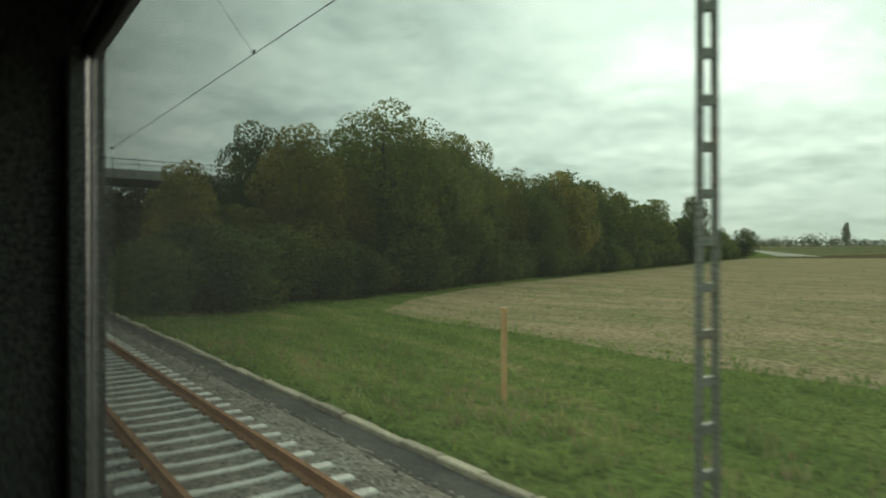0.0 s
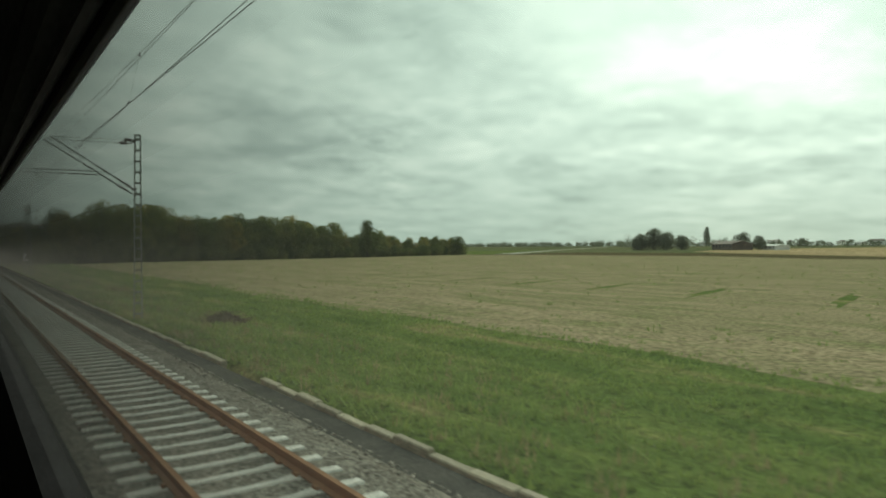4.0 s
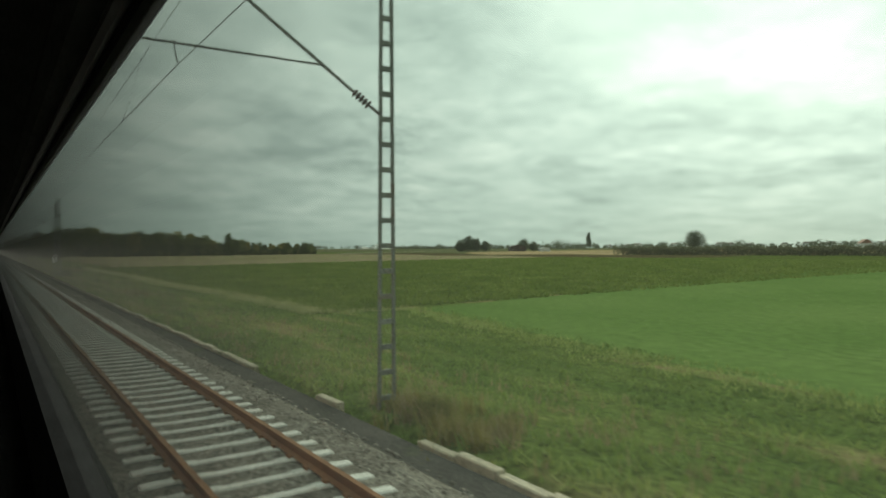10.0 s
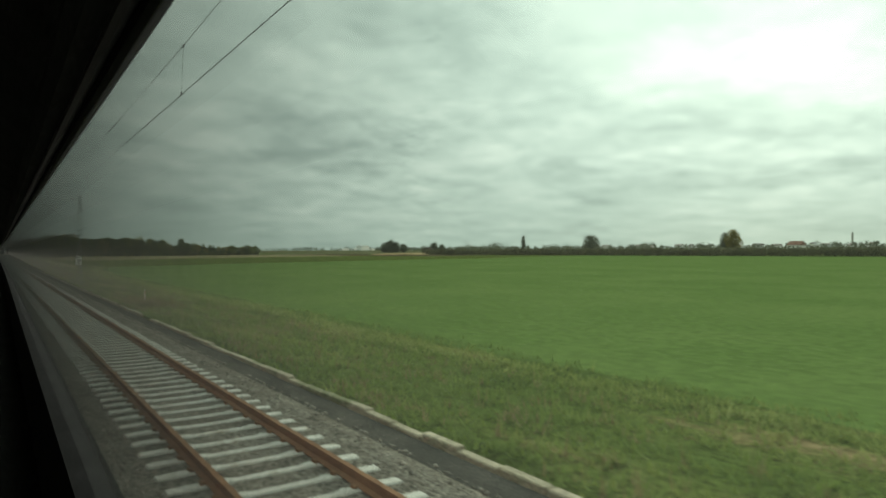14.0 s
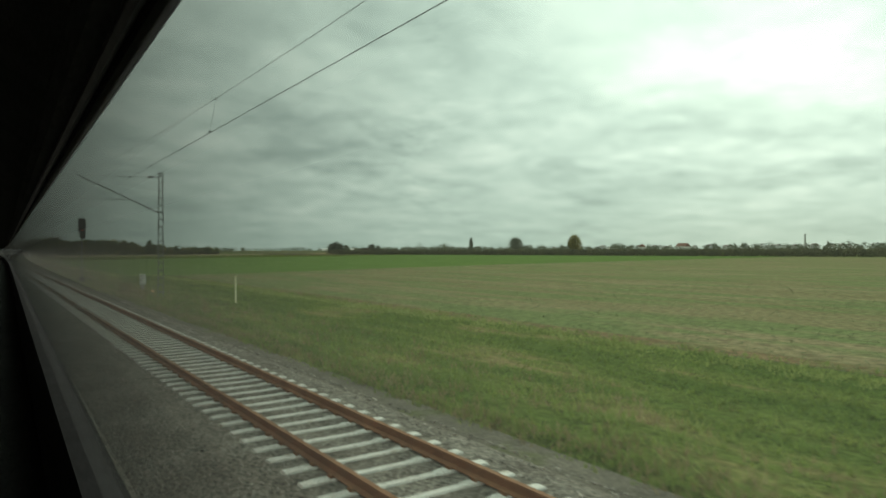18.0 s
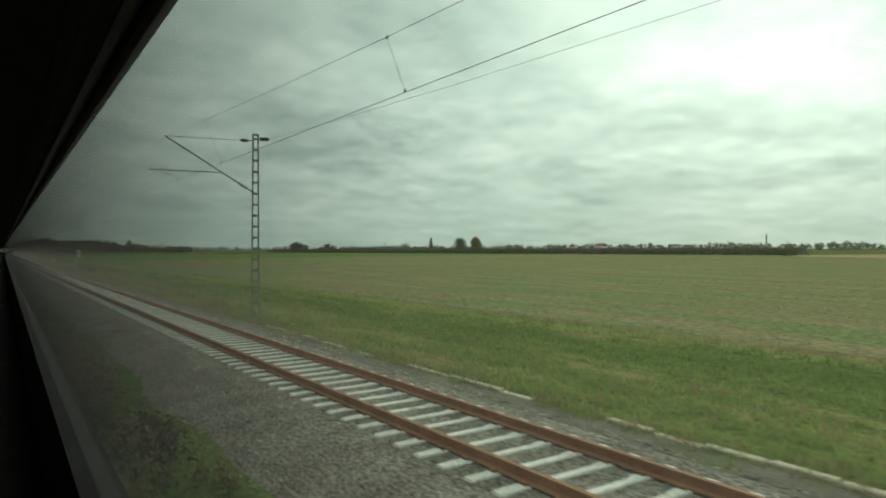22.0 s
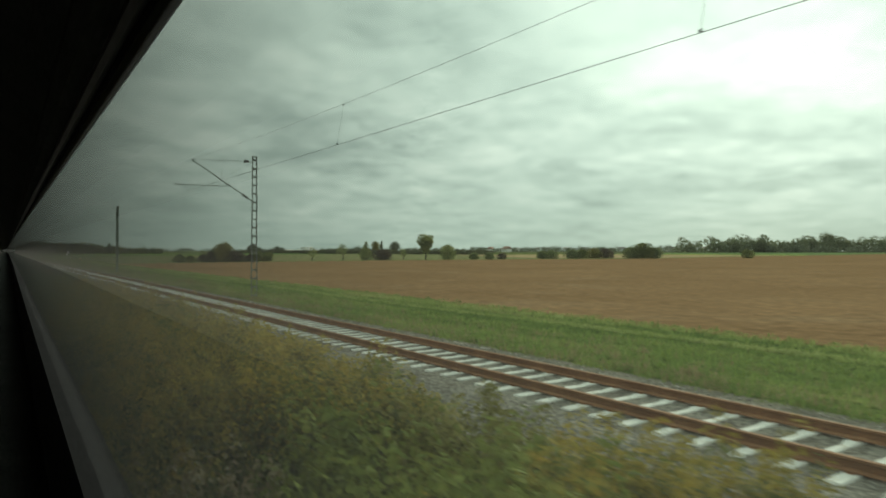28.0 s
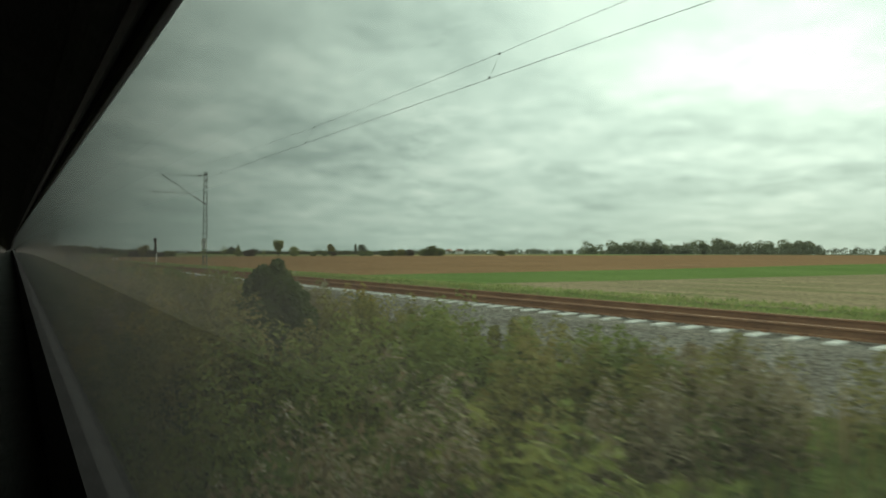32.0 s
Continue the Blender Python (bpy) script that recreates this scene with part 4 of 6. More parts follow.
frame_mast(-73.0, stag=-0.3)
frame_mast(-0.1, stag=0.95)
lattice_mast(50.9, 3.7, 8.0, -0.4, 0.75, 0.42, M_STEEL, ("80", "6"), -1, 0.1, 3, "grey lattice mast with rusty tension weights")
frame_mast(111.6, stag=-0.25, double=True)
frame_mast(183.7, stag=0.3, double=True)
lattice_mast(262.3, 3.7, 8.75, -0.4, 0.72, 0.42, M_STEEL, ("80", "8"), -1, 0.3, -3, "grey lattice mast with rusty tension weights")
frame_mast(340.6, stag=-0.25)
frame_mast(419.5, stag=0.45, board_text=("81", "0"))
frame_mast(496.0, stag=-0.15)
frame_mast(571.9, 4.7, foot=-0.1, stag=0.15, block=False)
frame_mast(643.2, top=7.9, stag=-0.5, board_text=("81", "2"), board_z=1.85)
frame_mast(714.5, stag=0.4, feeder=True)
frame_mast(789.7, stag=-0.1, board_text=("81", "4"))
# a plain rolled-steel mast
hm = root("catenary_mast", "green-grey rolled steel mast on a concrete foot", "catenary mast", "masts along the line", at=(854.8, 0, 0))
Geo().box(-0.13, 3.7, -0.45, 0.025, 0.26, 8.5).box(0.13, 3.7, -0.45, 0.025, 0.26, 8.5).box(0, 3.7, -0.45, 0.24, 0.02, 8.5).obj("upright", M_GREENSTEEL, hm)
base_block(hm, 3.7, -0.42, 0.9)
cantilever(hm, 3.7, -1, 0.1)
Geo().soft(0, 3.55, 1.3, 0.12, 0.02, 0.2, 0.005).obj("plate", M_WHITE, hm, "small white number plate")
frame_mast(907.1, stag=-0.1)
lattice_mast(959.0, -3.62, 8.4, -0.5, 0.62, 0.42, M_GREENSTEEL, None, 1, -0.15, 0, "green-grey tapering lattice mast beside the near track")
frame_mast(1024.1, stag=-0.25, board_text=("81", "6"))
frame_mast(1100.0, stag=-0.15)
frame_mast(1172.0, stag=-0.3)

SUPPORT = [(-145, 0.3), (-73, 0.9), (-0.1, 0.95), (50.9, 0.1), (111.6, -0.25), (183.7, 0.3), (262.3, 0.3), (340.6, -0.25), (419.5, 0.45), (496.0, -0.15), (571.9, 0.15), (643.2, -0.5), (714.5, 0.4), (789.7, -0.1), (854.8, 0.1), (907.1, -0.1), (959.0, -0.15), (1024.1, -0.25), (1100.0, -0.15), (1172.0, -0.3)]


def span(pa, pb, sag, k=10):
    """Points of a hanging wire."""
    return [(pa[0] + (pb[0] - pa[0]) * i / k, pa[1] + (pb[1] - pa[1]) * i / k, pa[2] + (pb[2] - pa[2]) * i / k - 4 * sag * (i / k) * (1 - i / k)) for i in range(k + 1)]


line = root("overhead_line", "thin dark contact wire hung from a sagging messenger wire", "overhead line")
contact, messenger, drops = Geo(), Geo(), Geo()
for (xa, sa), (xb, sb) in zip(SUPPORT, SUPPORT[1:]):
    L = xb - xa
    contact.line([(xa, sa, WIRE_Z), (xb, sb, WIRE_Z)], 0.0068)
    sag = 1.15 * (L / 78) ** 2
    pts = span((xa, mess_y(sa), MESS_Z), (xb, mess_y(sb), MESS_Z), sag, 12)
    messenger.line(pts, 0.005)
    n = max(4, int(L / 11))
    for i in range(n):
        k = (i + 0.5) / n
        zm = MESS_Z - 4 * sag * k * (1 - k)
        ym, yc = mess_y(sa) + (mess_y(sb) - mess_y(sa)) * k, sa + (sb - sa) * k
        x = xa + L * k
        drops.tube((x, ym, zm), (x, yc, WIRE_Z), 0.0035, n=4, caps=False)
        drops.box(x, yc, WIRE_Z, 0.05, 0.03, 0.06)
        drops.box(x, ym, zm - 0.03, 0.05, 0.03, 0.05)
contact.obj("contact_wire", M_WIRE, line)
messenger.obj("messenger_wire", M_WIRE, line)
tagged(drops.obj("droppers", M_WIRE, line), kind="stuff")

# the parallel lines of the overlap between two anchor masts
over = root("overhead_line", "second set of wires of the anchoring section with round insulators", "overhead line")
ow, oi = Geo(), []
for y0, y1, y2, za, zb in ((4.6, 0.6, 0.2, 7.0, 7.55), (4.45, 0.1, -0.3, 6.3, 5.95), (3.8, -4.2, -4.2, 7.05, 7.55), (3.7, -4.1, -4.1, 6.35, 5.95)):
    p1, p2, p3, p4 = (51.4, y0, za), (111.6, y1, zb), (183.7, y2, zb), (261.8, y0, za)
    for a, b in ((p1, p2), (p2, p3), (p3, p4)):
        ow.line(span(a, b, 0.35 if zb > 7 else 0.05, 8), 0.006)
    for a, b in ((p1, p2), (p4, p3)):
        oi.append([u + (w - u) * 0.11 for u, w in zip(a, b)])
ow.obj("wire", M_WIRE, over)
for q in oi:
    Geo().tube((q[0] - 0.11, q[1], q[2]), (q[0], q[1], q[2]), 0.07, 0.15, n=12).tube((q[0], q[1], q[2]), (q[0] + 0.11, q[1], q[2]), 0.15, 0.07, n=12).obj("insulator", M_INSUL, over, "dark round strain insulator")
feed = root("overhead_line", "single feeder wire on the mast tops", "overhead line")
fw = Geo()
for a, b in (((714.9, 4.1, 7.8), (789.7, 3.9, 7.9)), ((789.7, 3.9, 7.9), (854.8, 3.9, 7.9)), ((854.8, 3.9, 7.9), (907.1, 3.9, 7.9))):
    fw.line(span(a, b, 0.9, 10), 0.0045)
fw.obj("wire", M_WIRE, feed)

# ---- plants -------------------------------------------------------------
def leaf_cloud(centres, radii, count, size, flat=0.75, seed=1, skin=0.55, three=False):
    """Many small leaf faces spread through round clumps, thickest near their skins."""
    r = np.random.RandomState(seed)
    centres, radii = np.asarray(centres, float), np.asarray(radii, float)
    w = radii ** 2
    pick = r.choice(len(centres), count, p=w / w.sum())
    d = r.normal(size=(count, 3))
    d /= np.linalg.norm(d, axis=1)[:, None]
    rad = radii[pick] * (skin + (1.05 - skin) * r.rand(count) ** 0.6)
    c = centres[pick] + d * rad[:, None] * np.array([1, 1, flat])
    n = d + r.normal(scale=0.6, size=(count, 3))
    n /= np.linalg.norm(n, axis=1)[:, None]
    u = np.cross(n, r.normal(size=(count, 3)))
    u /= np.linalg.norm(u, axis=1)[:, None]
    v = np.cross(n, u)
    s = size * r.uniform(0.55, 1.3, count)[:, None]
    if three:
        q = np.stack([c - u * s - v * s * 0.55, c + u * s, c - u * s * 0.55 + v * s * 0.8], 1)
    else:
        q = np.stack([c - u * s, c - v * s * 0.62, c + u * s, c + v * s * 0.62], 1)
    k = q.shape[1]
    return q.reshape(-1, 3), np.arange(count * k).reshape(-1, k)


def tree_meshes(seed, h, w, bole, clumps, leaves, leaf, lean=0.0, cone=False, full=0.58, heart=False):
    """Trunk with limbs, and crown of clumps of leaves, of a tree h metres high."""
    r = random.Random(seed)
    g = Geo()
    r0 = h * 0.018 + 0.05
    g.tube((0, 0, -0.3), (lean, 0, h * 0.45), r0, r0 * 0.6, n=7)
    g.tube((lean, 0, h * 0.45), (lean * 1.5, 0.1, h * 0.88), r0 * 0.6, r0 * 0.15, n=6)
    cs, rr = [], []
    for i in range(clumps):
        k = (i + 0.5) / clumps
        z = bole + (h - bole) * (0.08 + 0.86 * k)
        kk = (z - bole) / (h - bole)
        reach = w / 2 * ((1 - kk) * 1.02 + 0.06 if cone else math.sin(math.pi * min(0.97, 0.16 + 0.80 * kk)) ** 0.7)
        if heart:
            reach = w / 2 * (0.25 + 0.75 * kk) * min(1, 3.6 * (1.12 - kk))
        a = i * 2.399 + r.uniform(-0.4, 0.4)
        d = reach * r.uniform(0.3, 0.72)
        p = (math.cos(a) * d + lean, math.sin(a) * d, z + r.uniform(-0.04, 0.04) * h)
        cs.append(p)
        rr.append(max(0.25, reach * r.uniform(full - 0.1, full + 0.12)) if not cone else max(0.3, reach * 0.6))
        if i % 2 == 0:
            z0 = max(bole * 0.8, p[2] - d * 0.9)
            g.tube((lean * 0.8, 0, z0), (p[0] * 0.8, p[1] * 0.8, p[2]), r0 * 0.3, r0 * 0.08, n=5)
    v, f = leaf_cloud(cs, rr, leaves, leaf, 0.8, seed, 0.72, True)
    return g.mesh("trunk"), fast_mesh("crown", v, f)


BROAD = [tree_meshes(10 + i, 10, 7 + 0.8 * (i % 3), 0.9, 19, 6000, 0.20, full=0.60) for i in range(5)]
FLUFF = [tree_meshes(30 + i, 10, 7.5, 0.8, 16, 4400, 0.29, full=0.8) for i in range(3)]
SHRUB = [tree_meshes(70 + i, 3, 3.6, 0.0, 13, 4200, 0.115, full=0.70) for i in range(4)]
FINE = [tree_meshes(210 + i, 10, 6.6 + 0.8 * (i % 3), 0.8, 18, 21000, 0.10, full=0.56) for i in range(4)]
SCRUB = [tree_meshes(250 + i, 3, 5.5, 0.0, 13, 4800, 0.095, full=0.44) for i in range(3)]
SHRUB_EDGE = [tree_meshes(230 + i, 3, 3.6, 0.0, 15, 8400, 0.072, full=0.62) for i in range(2)]
SLIM = [tree_meshes(90 + i, 4, 2.7, 1.0, 12, 1500, 0.075, full=0.42) for i in range(3)]
HEART = tree_meshes(110, 6, 5.0, 1.2, 26, 9000, 0.11, full=0.46, heart=True)
POINTED = tree_meshes(111, 6, 4.6, 0.3, 26, 7000, 0.10, cone=True)


def plant(kind, label, meshes, leaf, x, y, h, ref, wide=1.0, z=None, group="", cat="tree", name="tree"):
    t, c = meshes
    z = float(plain_z(x, y)) if z is None else z
    ob = tagged(new(name), label, cat, group)
    s = h / ref
    ob.matrix_basis = pose(x, y, z, 0, 0, rs.uniform(0, 360)) @ Matrix.Diagonal((s * wide, s * wide, s, 1))
    ob.empty_display_size = 0.2
    put("trunk", t, M_BARK, ob)
    if c.materials and c.materials[0] != leaf:
        key = (c.name, leaf.name)
        if key not in CACHE:
            c2 = c.copy()
            c2.materials.clear()
            c2.materials.append(leaf)
            CACHE[key] = c2
        c = CACHE[key]
    put("crown", c, leaf, ob)
    return ob


CACHE = {}
# the wood at the start of the line: its edge runs away from the railway
EDGE = [(-30, 5), (-37, 12), (-41, 22), (-47, 38), (-53, 50), (-63, 79), (-80, 122), (-103, 186), (-125, 215)]


def edge_x(y):
    return float(np.interp(y, [b for _, b in EDGE], [a for a, _ in EDGE]))


leaves_by = [(L_WOOD, "olive green"), (L_OLIVE, "olive green"), (L_AUTUMN, "yellow-brown"), (L_WOOD, "olive green"), (L_DARK, "dark green"), (L_AUTUMN, "yellow-brown")]
for row, (back, step) in enumerate(((3.5, 4.6), (10, 6.0), (18, 8))):
    y = 8.0 + row * 2
    while y < 205:
        lf, word = leaves_by[rs.randint(6)]
        h = rs.uniform(11.6, 15.0) + row * 0.4 + (0.9 if 26 < y < 60 else 0) - (5.5 if y < 14 else 1.2 if y < 26 else 0) - (1.0 if y > 95 else 0) - (3.2 if y > 116 else 0) - (1.5 if y > 150 else 0)
        plant("tree", "tall " + word + " broadleaf tree at the wood's edge", FINE[rs.randint(4)] if y < 66 and row < 2 else BROAD[rs.randint(5)], lf, edge_x(y) - back + rs.uniform(-1.5, 1.5), y, h, 10, rs.uniform(0.75, 1.05), group="trees of the wood")
        y += step * rs.uniform(0.8, 1.25) * (1.25 if y > 80 else 1)
y = 5.0
while y < 200:
    lf = (L_DARK, L_WOOD, L_WOOD)[rs.randint(3)]
    plant("shrub", "dense dark shrub along the edge of the wood", SHRUB_EDGE[rs.randint(2)] if y < 60 else SHRUB[rs.randint(4)], lf, edge_x(y) - rs.uniform(0, 2.0), y, rs.uniform(2.8, 5.2), 3, rs.uniform(0.9, 1.3), group="shrubs of the wood", cat="shrub", name="shrub")
    y += 2.6 * rs.uniform(0.7, 1.3) * (1.4 if y > 80 else 1)
# wood on the railway side, behind the start
for i in range(22):
    x = -48 - i * 7.5
    plant("tree", "dark tree beside the railway behind the wood", BROAD[i % 5], (L_DARK, L_OLIVE)[i % 2], x, 10 + rs.uniform(-1, 4), rs.uniform(9, 13), 10, group="trees of the wood")
plant("tree", "pointed dark tree at the end of the wood", BROAD[1], L_DARK, -78.0, 124.5, 14.8, 10, 0.62, name="conifer")
plant("tree", "rounded dark tree ending the wood", BROAD[2], L_DARK, -101.0, 187, 9.0, 10, 1.0)

# hedge and single trees behind the ploughed field
HEDGE = [(0, 2.3, L_OLIVE), (2.8, 2.0, L_OLIVE), (6.0, 2.3, L_PURPLE), (8.4, 2.9, L_PURPLE), (11.2, 5.2, L_YELLOW), (13.4, 3.0, L_PURPLE), (15.8, 2.4, L_PURPLE), (18.2, 2.2, L_PURPLE), (20.4, 2.8, L_OLIVE), (22.8, 2.6, L_OLIVE)]
for along, h, lf in HEDGE:
    y = 33.5 + along
    x = 754 + along * 0.28
    plant("shrub", {L_OLIVE: "olive green shrub in the field hedge", L_PURPLE: "purple-brown shrub in the field hedge", L_YELLOW: "yellow-green taller bush in the field hedge"}[lf], SHRUB[rs.randint(4)], lf, x, y, h, 3, 1.12 if h < 5 else 0.85, group="field hedge", cat="shrub", name="shrub")
for x, y, h in ((761, 70, 4.2), (762.5, 79.5, 5.2), (771, 96, 3.6)):
    plant("tree", "thin young tree with sparse leaves", SLIM[rs.randint(3)], L_MEADOW, x, y, h, 4, 1.1, group="young trees")
plant("tree", "pointed yellow-green tree in the meadow", POINTED, L_MEADOW, 767.9, 84.5, 6.2, 6, 1.0)
plant("shrub", "dark shrub beside the pointed tree", SHRUB[1], L_PURPLE, 769.5, 89.5, 3.2, 3, 1.5, cat="shrub", name="shrub")
plant("tree", "heart-shaped olive green tree on a short trunk", HEART, L_MEADOW, 774.5, 102, 7.4, 6, 1.2)
plant("shrub", "light green bush in the meadow", SHRUB[2], L_MEADOW, 776, 109.5, 4.6, 3, 0.9, cat="shrub", name="shrub")
for x, y, h, lf in ((777, 119, 2.3, L_HEDGE_HAZED), (778.5, 124, 2.2, L_HEDGE_HAZED), (779.5, 128.5, 2.0, L_PURPLE), (783, 143, 2.6, L_HEDGE_HAZED), (784, 146.5, 2.8, L_HEDGE_HAZED), (786, 154, 3.0, L_HEDGE_HAZED), (787, 158, 3.3, L_OLIVE), (788, 163, 3.4, L_YELLOW), (789.5, 167, 3.4, L_PURPLE), (797, 171, 3.6, L_HEDGE_HAZED), (799, 175, 5.2, L_OLIVE), (800.5, 179, 3.8, L_HEDGE_HAZED), (820, 204, 2.8, L_OLIVE)):
    plant("shrub", {L_HEDGE_HAZED: "low dark green shrub along the far edge of the ploughed field", L_OLIVE: "olive green shrub along the far edge of the ploughed field", L_PURPLE: "purple-brown shrub along the far edge of the ploughed field", L_YELLOW: "yellowing shrub along the far edge of the ploughed field"}[lf], SHRUB[rs.randint(4)], lf, x, y, h, 3, 1.25, group="field hedge", cat="shrub", name="shrub")

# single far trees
plant("tree", "slim dark poplar far across the fields", BROAD[3], L_FAR_HAZED, -267.9, 667, 23, 10, 0.42, name="poplar")
plant("tree", "round dark tree far across the fields", FLUFF[0], L_FAR_HAZED, -33.5, 562.7, 18, 10, 1.1)
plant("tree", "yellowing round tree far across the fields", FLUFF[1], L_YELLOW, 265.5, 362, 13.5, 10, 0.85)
plant("tree", "dark tree beside the yellowing one", FLUFF[2], L_FAR_HAZED, 258, 366, 12, 10, 0.6)
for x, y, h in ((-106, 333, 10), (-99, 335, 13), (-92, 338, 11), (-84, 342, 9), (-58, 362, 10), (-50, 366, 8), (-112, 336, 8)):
    plant("tree", "dark trees round the farm shed", FLUFF[rs.randint(3)], L_FAR_HAZED, x, y, h, 10, 1.1, group="farm trees")

# far tree lines: one body of crowns each
def tree_line(name, label, pts, step, hlo, hhi, depth=14, seed=1, leaf=0.85, per=46, material=None):
    r = np.random.RandomState(seed)
    cs, rr = [], []
    for (xa, ya), (xb, yb) in zip(pts, pts[1:]):
        L = math.hypot(xb - xa, yb - ya)
        for i in range(int(L / step)):
            k = (i + r.rand()) / (L / step)
            h = r.uniform(hlo, hhi) * (1 + 0.35 * math.sin(i * 0.23 + seed) * r.rand())
            x, y = xa + (xb - xa) * k + r.uniform(-depth, depth) * 0.3, ya + (yb - ya) * k + r.uniform(-depth, depth)
            w = h * r.uniform(0.5, 0.8)
            for q in range(3):
                cs.append((x + r.uniform(-1, 1) * w * 0.7, y + r.uniform(-1, 1) * w * 0.5, float(plain_z(x, y)) + h * (0.25 + 0.27 * q)))
                rr.append(w * (0.85 - 0.17 * q))
    v, f = leaf_cloud(cs, rr, len(cs) * per // 3, leaf, 0.9, seed)
    return tagged(put(name, fast_mesh(name, v, f), material or L_FAR_HAZED), label, "trees", kind="stuff")


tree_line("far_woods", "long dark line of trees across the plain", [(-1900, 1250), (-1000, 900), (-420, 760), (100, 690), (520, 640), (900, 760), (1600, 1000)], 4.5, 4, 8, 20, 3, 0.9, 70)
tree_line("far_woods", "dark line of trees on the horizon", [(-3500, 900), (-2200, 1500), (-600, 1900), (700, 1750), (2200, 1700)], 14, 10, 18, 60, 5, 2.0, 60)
# an orchard of low clipped trees seen from the side: one even band
ob_r = np.random.RandomState(8)
n = 70000
k = ob_r.rand(n)
deep = 14 * ob_r.rand(n) ** 1.4
top = 2.75 + 0.25 * np.sin(k * 330) + 0.2 * np.sin(k * 1170)
ox, oy = 182 + 434 * k - deep * 0.1, 194 + 52 * k + deep
cen = np.stack([ox, oy, plain_z(ox, oy) + top * ob_r.rand(n) ** 0.8], -1)
v, f = leaf_cloud(cen, np.full(n, 0.2), n, 0.34, 0.9, 8)
tagged(put("orchard", fast_mesh("orchard", v, f), L_ORCHARD), "even dark olive band of orchard trees across the fields", "orchard", kind="stuff")
tree_line("far_woods", "dark copse behind the meadow", [(528, 575), (535, 582), (560, 590), (580, 680), (610, 760), (655, 870)], 4.5, 9.5, 18, 10, 11, 1.2, 300, L_COPSE_HAZED)
tree_line("far_woods", "dark trees along the line behind", [(-330, 20), (-420, 200), (-470, 320)], 5, 7, 11, 12, 13, 0.8, 70, L_DARK)
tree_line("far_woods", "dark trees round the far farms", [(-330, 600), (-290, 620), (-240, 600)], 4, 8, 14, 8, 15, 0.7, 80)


# ---- grass and weeds beside the tracks ----------------------------------
def tufts(name, label, material, count, xfun, yfun, hlo, hhi, spread, per, width=0.012, seed=2, zfun=None, droop=0.5):
    """Tufts of pointed blades."""
    r = np.random.RandomState(seed)
    x = xfun(r, count)
    y = yfun(r, x)
    z = (zfun or ground_z)(x, y) - 0.01
    h = r.uniform(hlo, hhi, count)
    n = count * per
    X, Y, Z, H = (np.repeat(q, per) for q in (x, y, z, h))
    a = r.uniform(0, math.tau, n)
    rad = spread * np.sqrt(r.rand(n))
    bx_, by_ = X + np.cos(a) * rad, Y + np.sin(a) * rad
    hh = H * r.uniform(0.5, 1.15, n)
    b = r.uniform(0, math.tau, n)
    out = hh * r.uniform(0.05, droop, n)
    w = width * r.uniform(0.6, 1.6, n)
    tx, ty = -np.sin(b) * w, np.cos(b) * w
    v = np.stack([np.stack([bx_ - tx, by_ - ty, Z], -1), np.stack([bx_ + tx, by_ + ty, Z], -1), np.stack([bx_ + np.cos(b) * out, by_ + np.sin(b) * out, Z + hh], -1)], 1)
    f = np.arange(n * 3).reshape(-1, 3)
    return tagged(put(name, fast_mesh(name, v.reshape(-1, 3), f), material), label, "grass", kind="stuff")


def uni(lo, hi):
    return lambda r, n: r.uniform(lo, hi, n)


def verge_y(r, x):
    edge = np.interp(x, [a for a, _ in FIELD_EDGE], [b for _, b in FIELD_EDGE])
    return 3.2 + (edge - 2.4) * r.rand(len(x)) ** 1.15 + np.where(r.rand(len(x)) < 0.06, 1.2, 0.0) * r.rand(len(x))


tufts("verge_grass", "short green grass of the verge", L_GRASS, 98000, uni(-60, 1110), verge_y, 0.08, 0.26, 0.26, 5, 0.034, 2, droop=1.5)
tufts("dry_grass", "tall dry grass stalks in the verge", L_DRY, 7500, uni(-60, 1110), lambda r, x: 3.4 + 6.5 * r.rand(len(x)), 0.18, 0.5, 0.14, 6, 0.011, 3)


def edge_y(back, wide):
    def f(r, x):
        e = np.interp(x, [a for a, _ in FIELD_EDGE], [b for _, b in FIELD_EDGE])
        return e - back + wide * r.normal(size=len(x)) + 0.3 * np.sin(x * 0.13)
    return f


tufts("edge_grass", "pale long grass along the edge of the beet", L_EDGE, 9500, uni(204, 318), edge_y(0.75, 0.42), 0.2, 0.42, 0.16, 7, 0.016, 41)
tufts("edge_grass", "pale long grass along the field edges", L_MARGIN, 14000, uni(318, 1100), edge_y(0.9, 0.5), 0.14, 0.3, 0.2, 6, 0.02, 42, droop=1.4)
tufts("edge_grass", "pale grass along the wheel tracks of the verge", L_MARGIN, 9000, uni(740, 1024), edge_y(3.0, 0.16), 0.1, 0.22, 0.2, 6, 0.02, 47, droop=1.6)
tufts("dry_grass", "tan tufts of dead grass near the kerb", L_DRY, 5600, uni(-60, 1110), lambda r, x: 3.5 + 1.4 * r.rand(len(x)) ** 2 + np.where(np.sin(x * 0.7) + np.sin(x * 0.27) > 0.2, 0, 5) * r.rand(len(x)), 0.12, 0.34, 0.22, 10, 0.014, 43, droop=1.1)

tufts("dry_grass", "bank of tan dead grass round the mast", L_DRY, 2600, lambda r, n: 648 + 13 * r.normal(size=n), lambda r, x: 3.6 + 2.7 * r.rand(len(x)) ** 1.2, 0.14, 0.42, 0.22, 10, 0.014, 46, droop=1.3)


def beet_points(r, n):
    return r.uniform(205.5, 316.5, n)


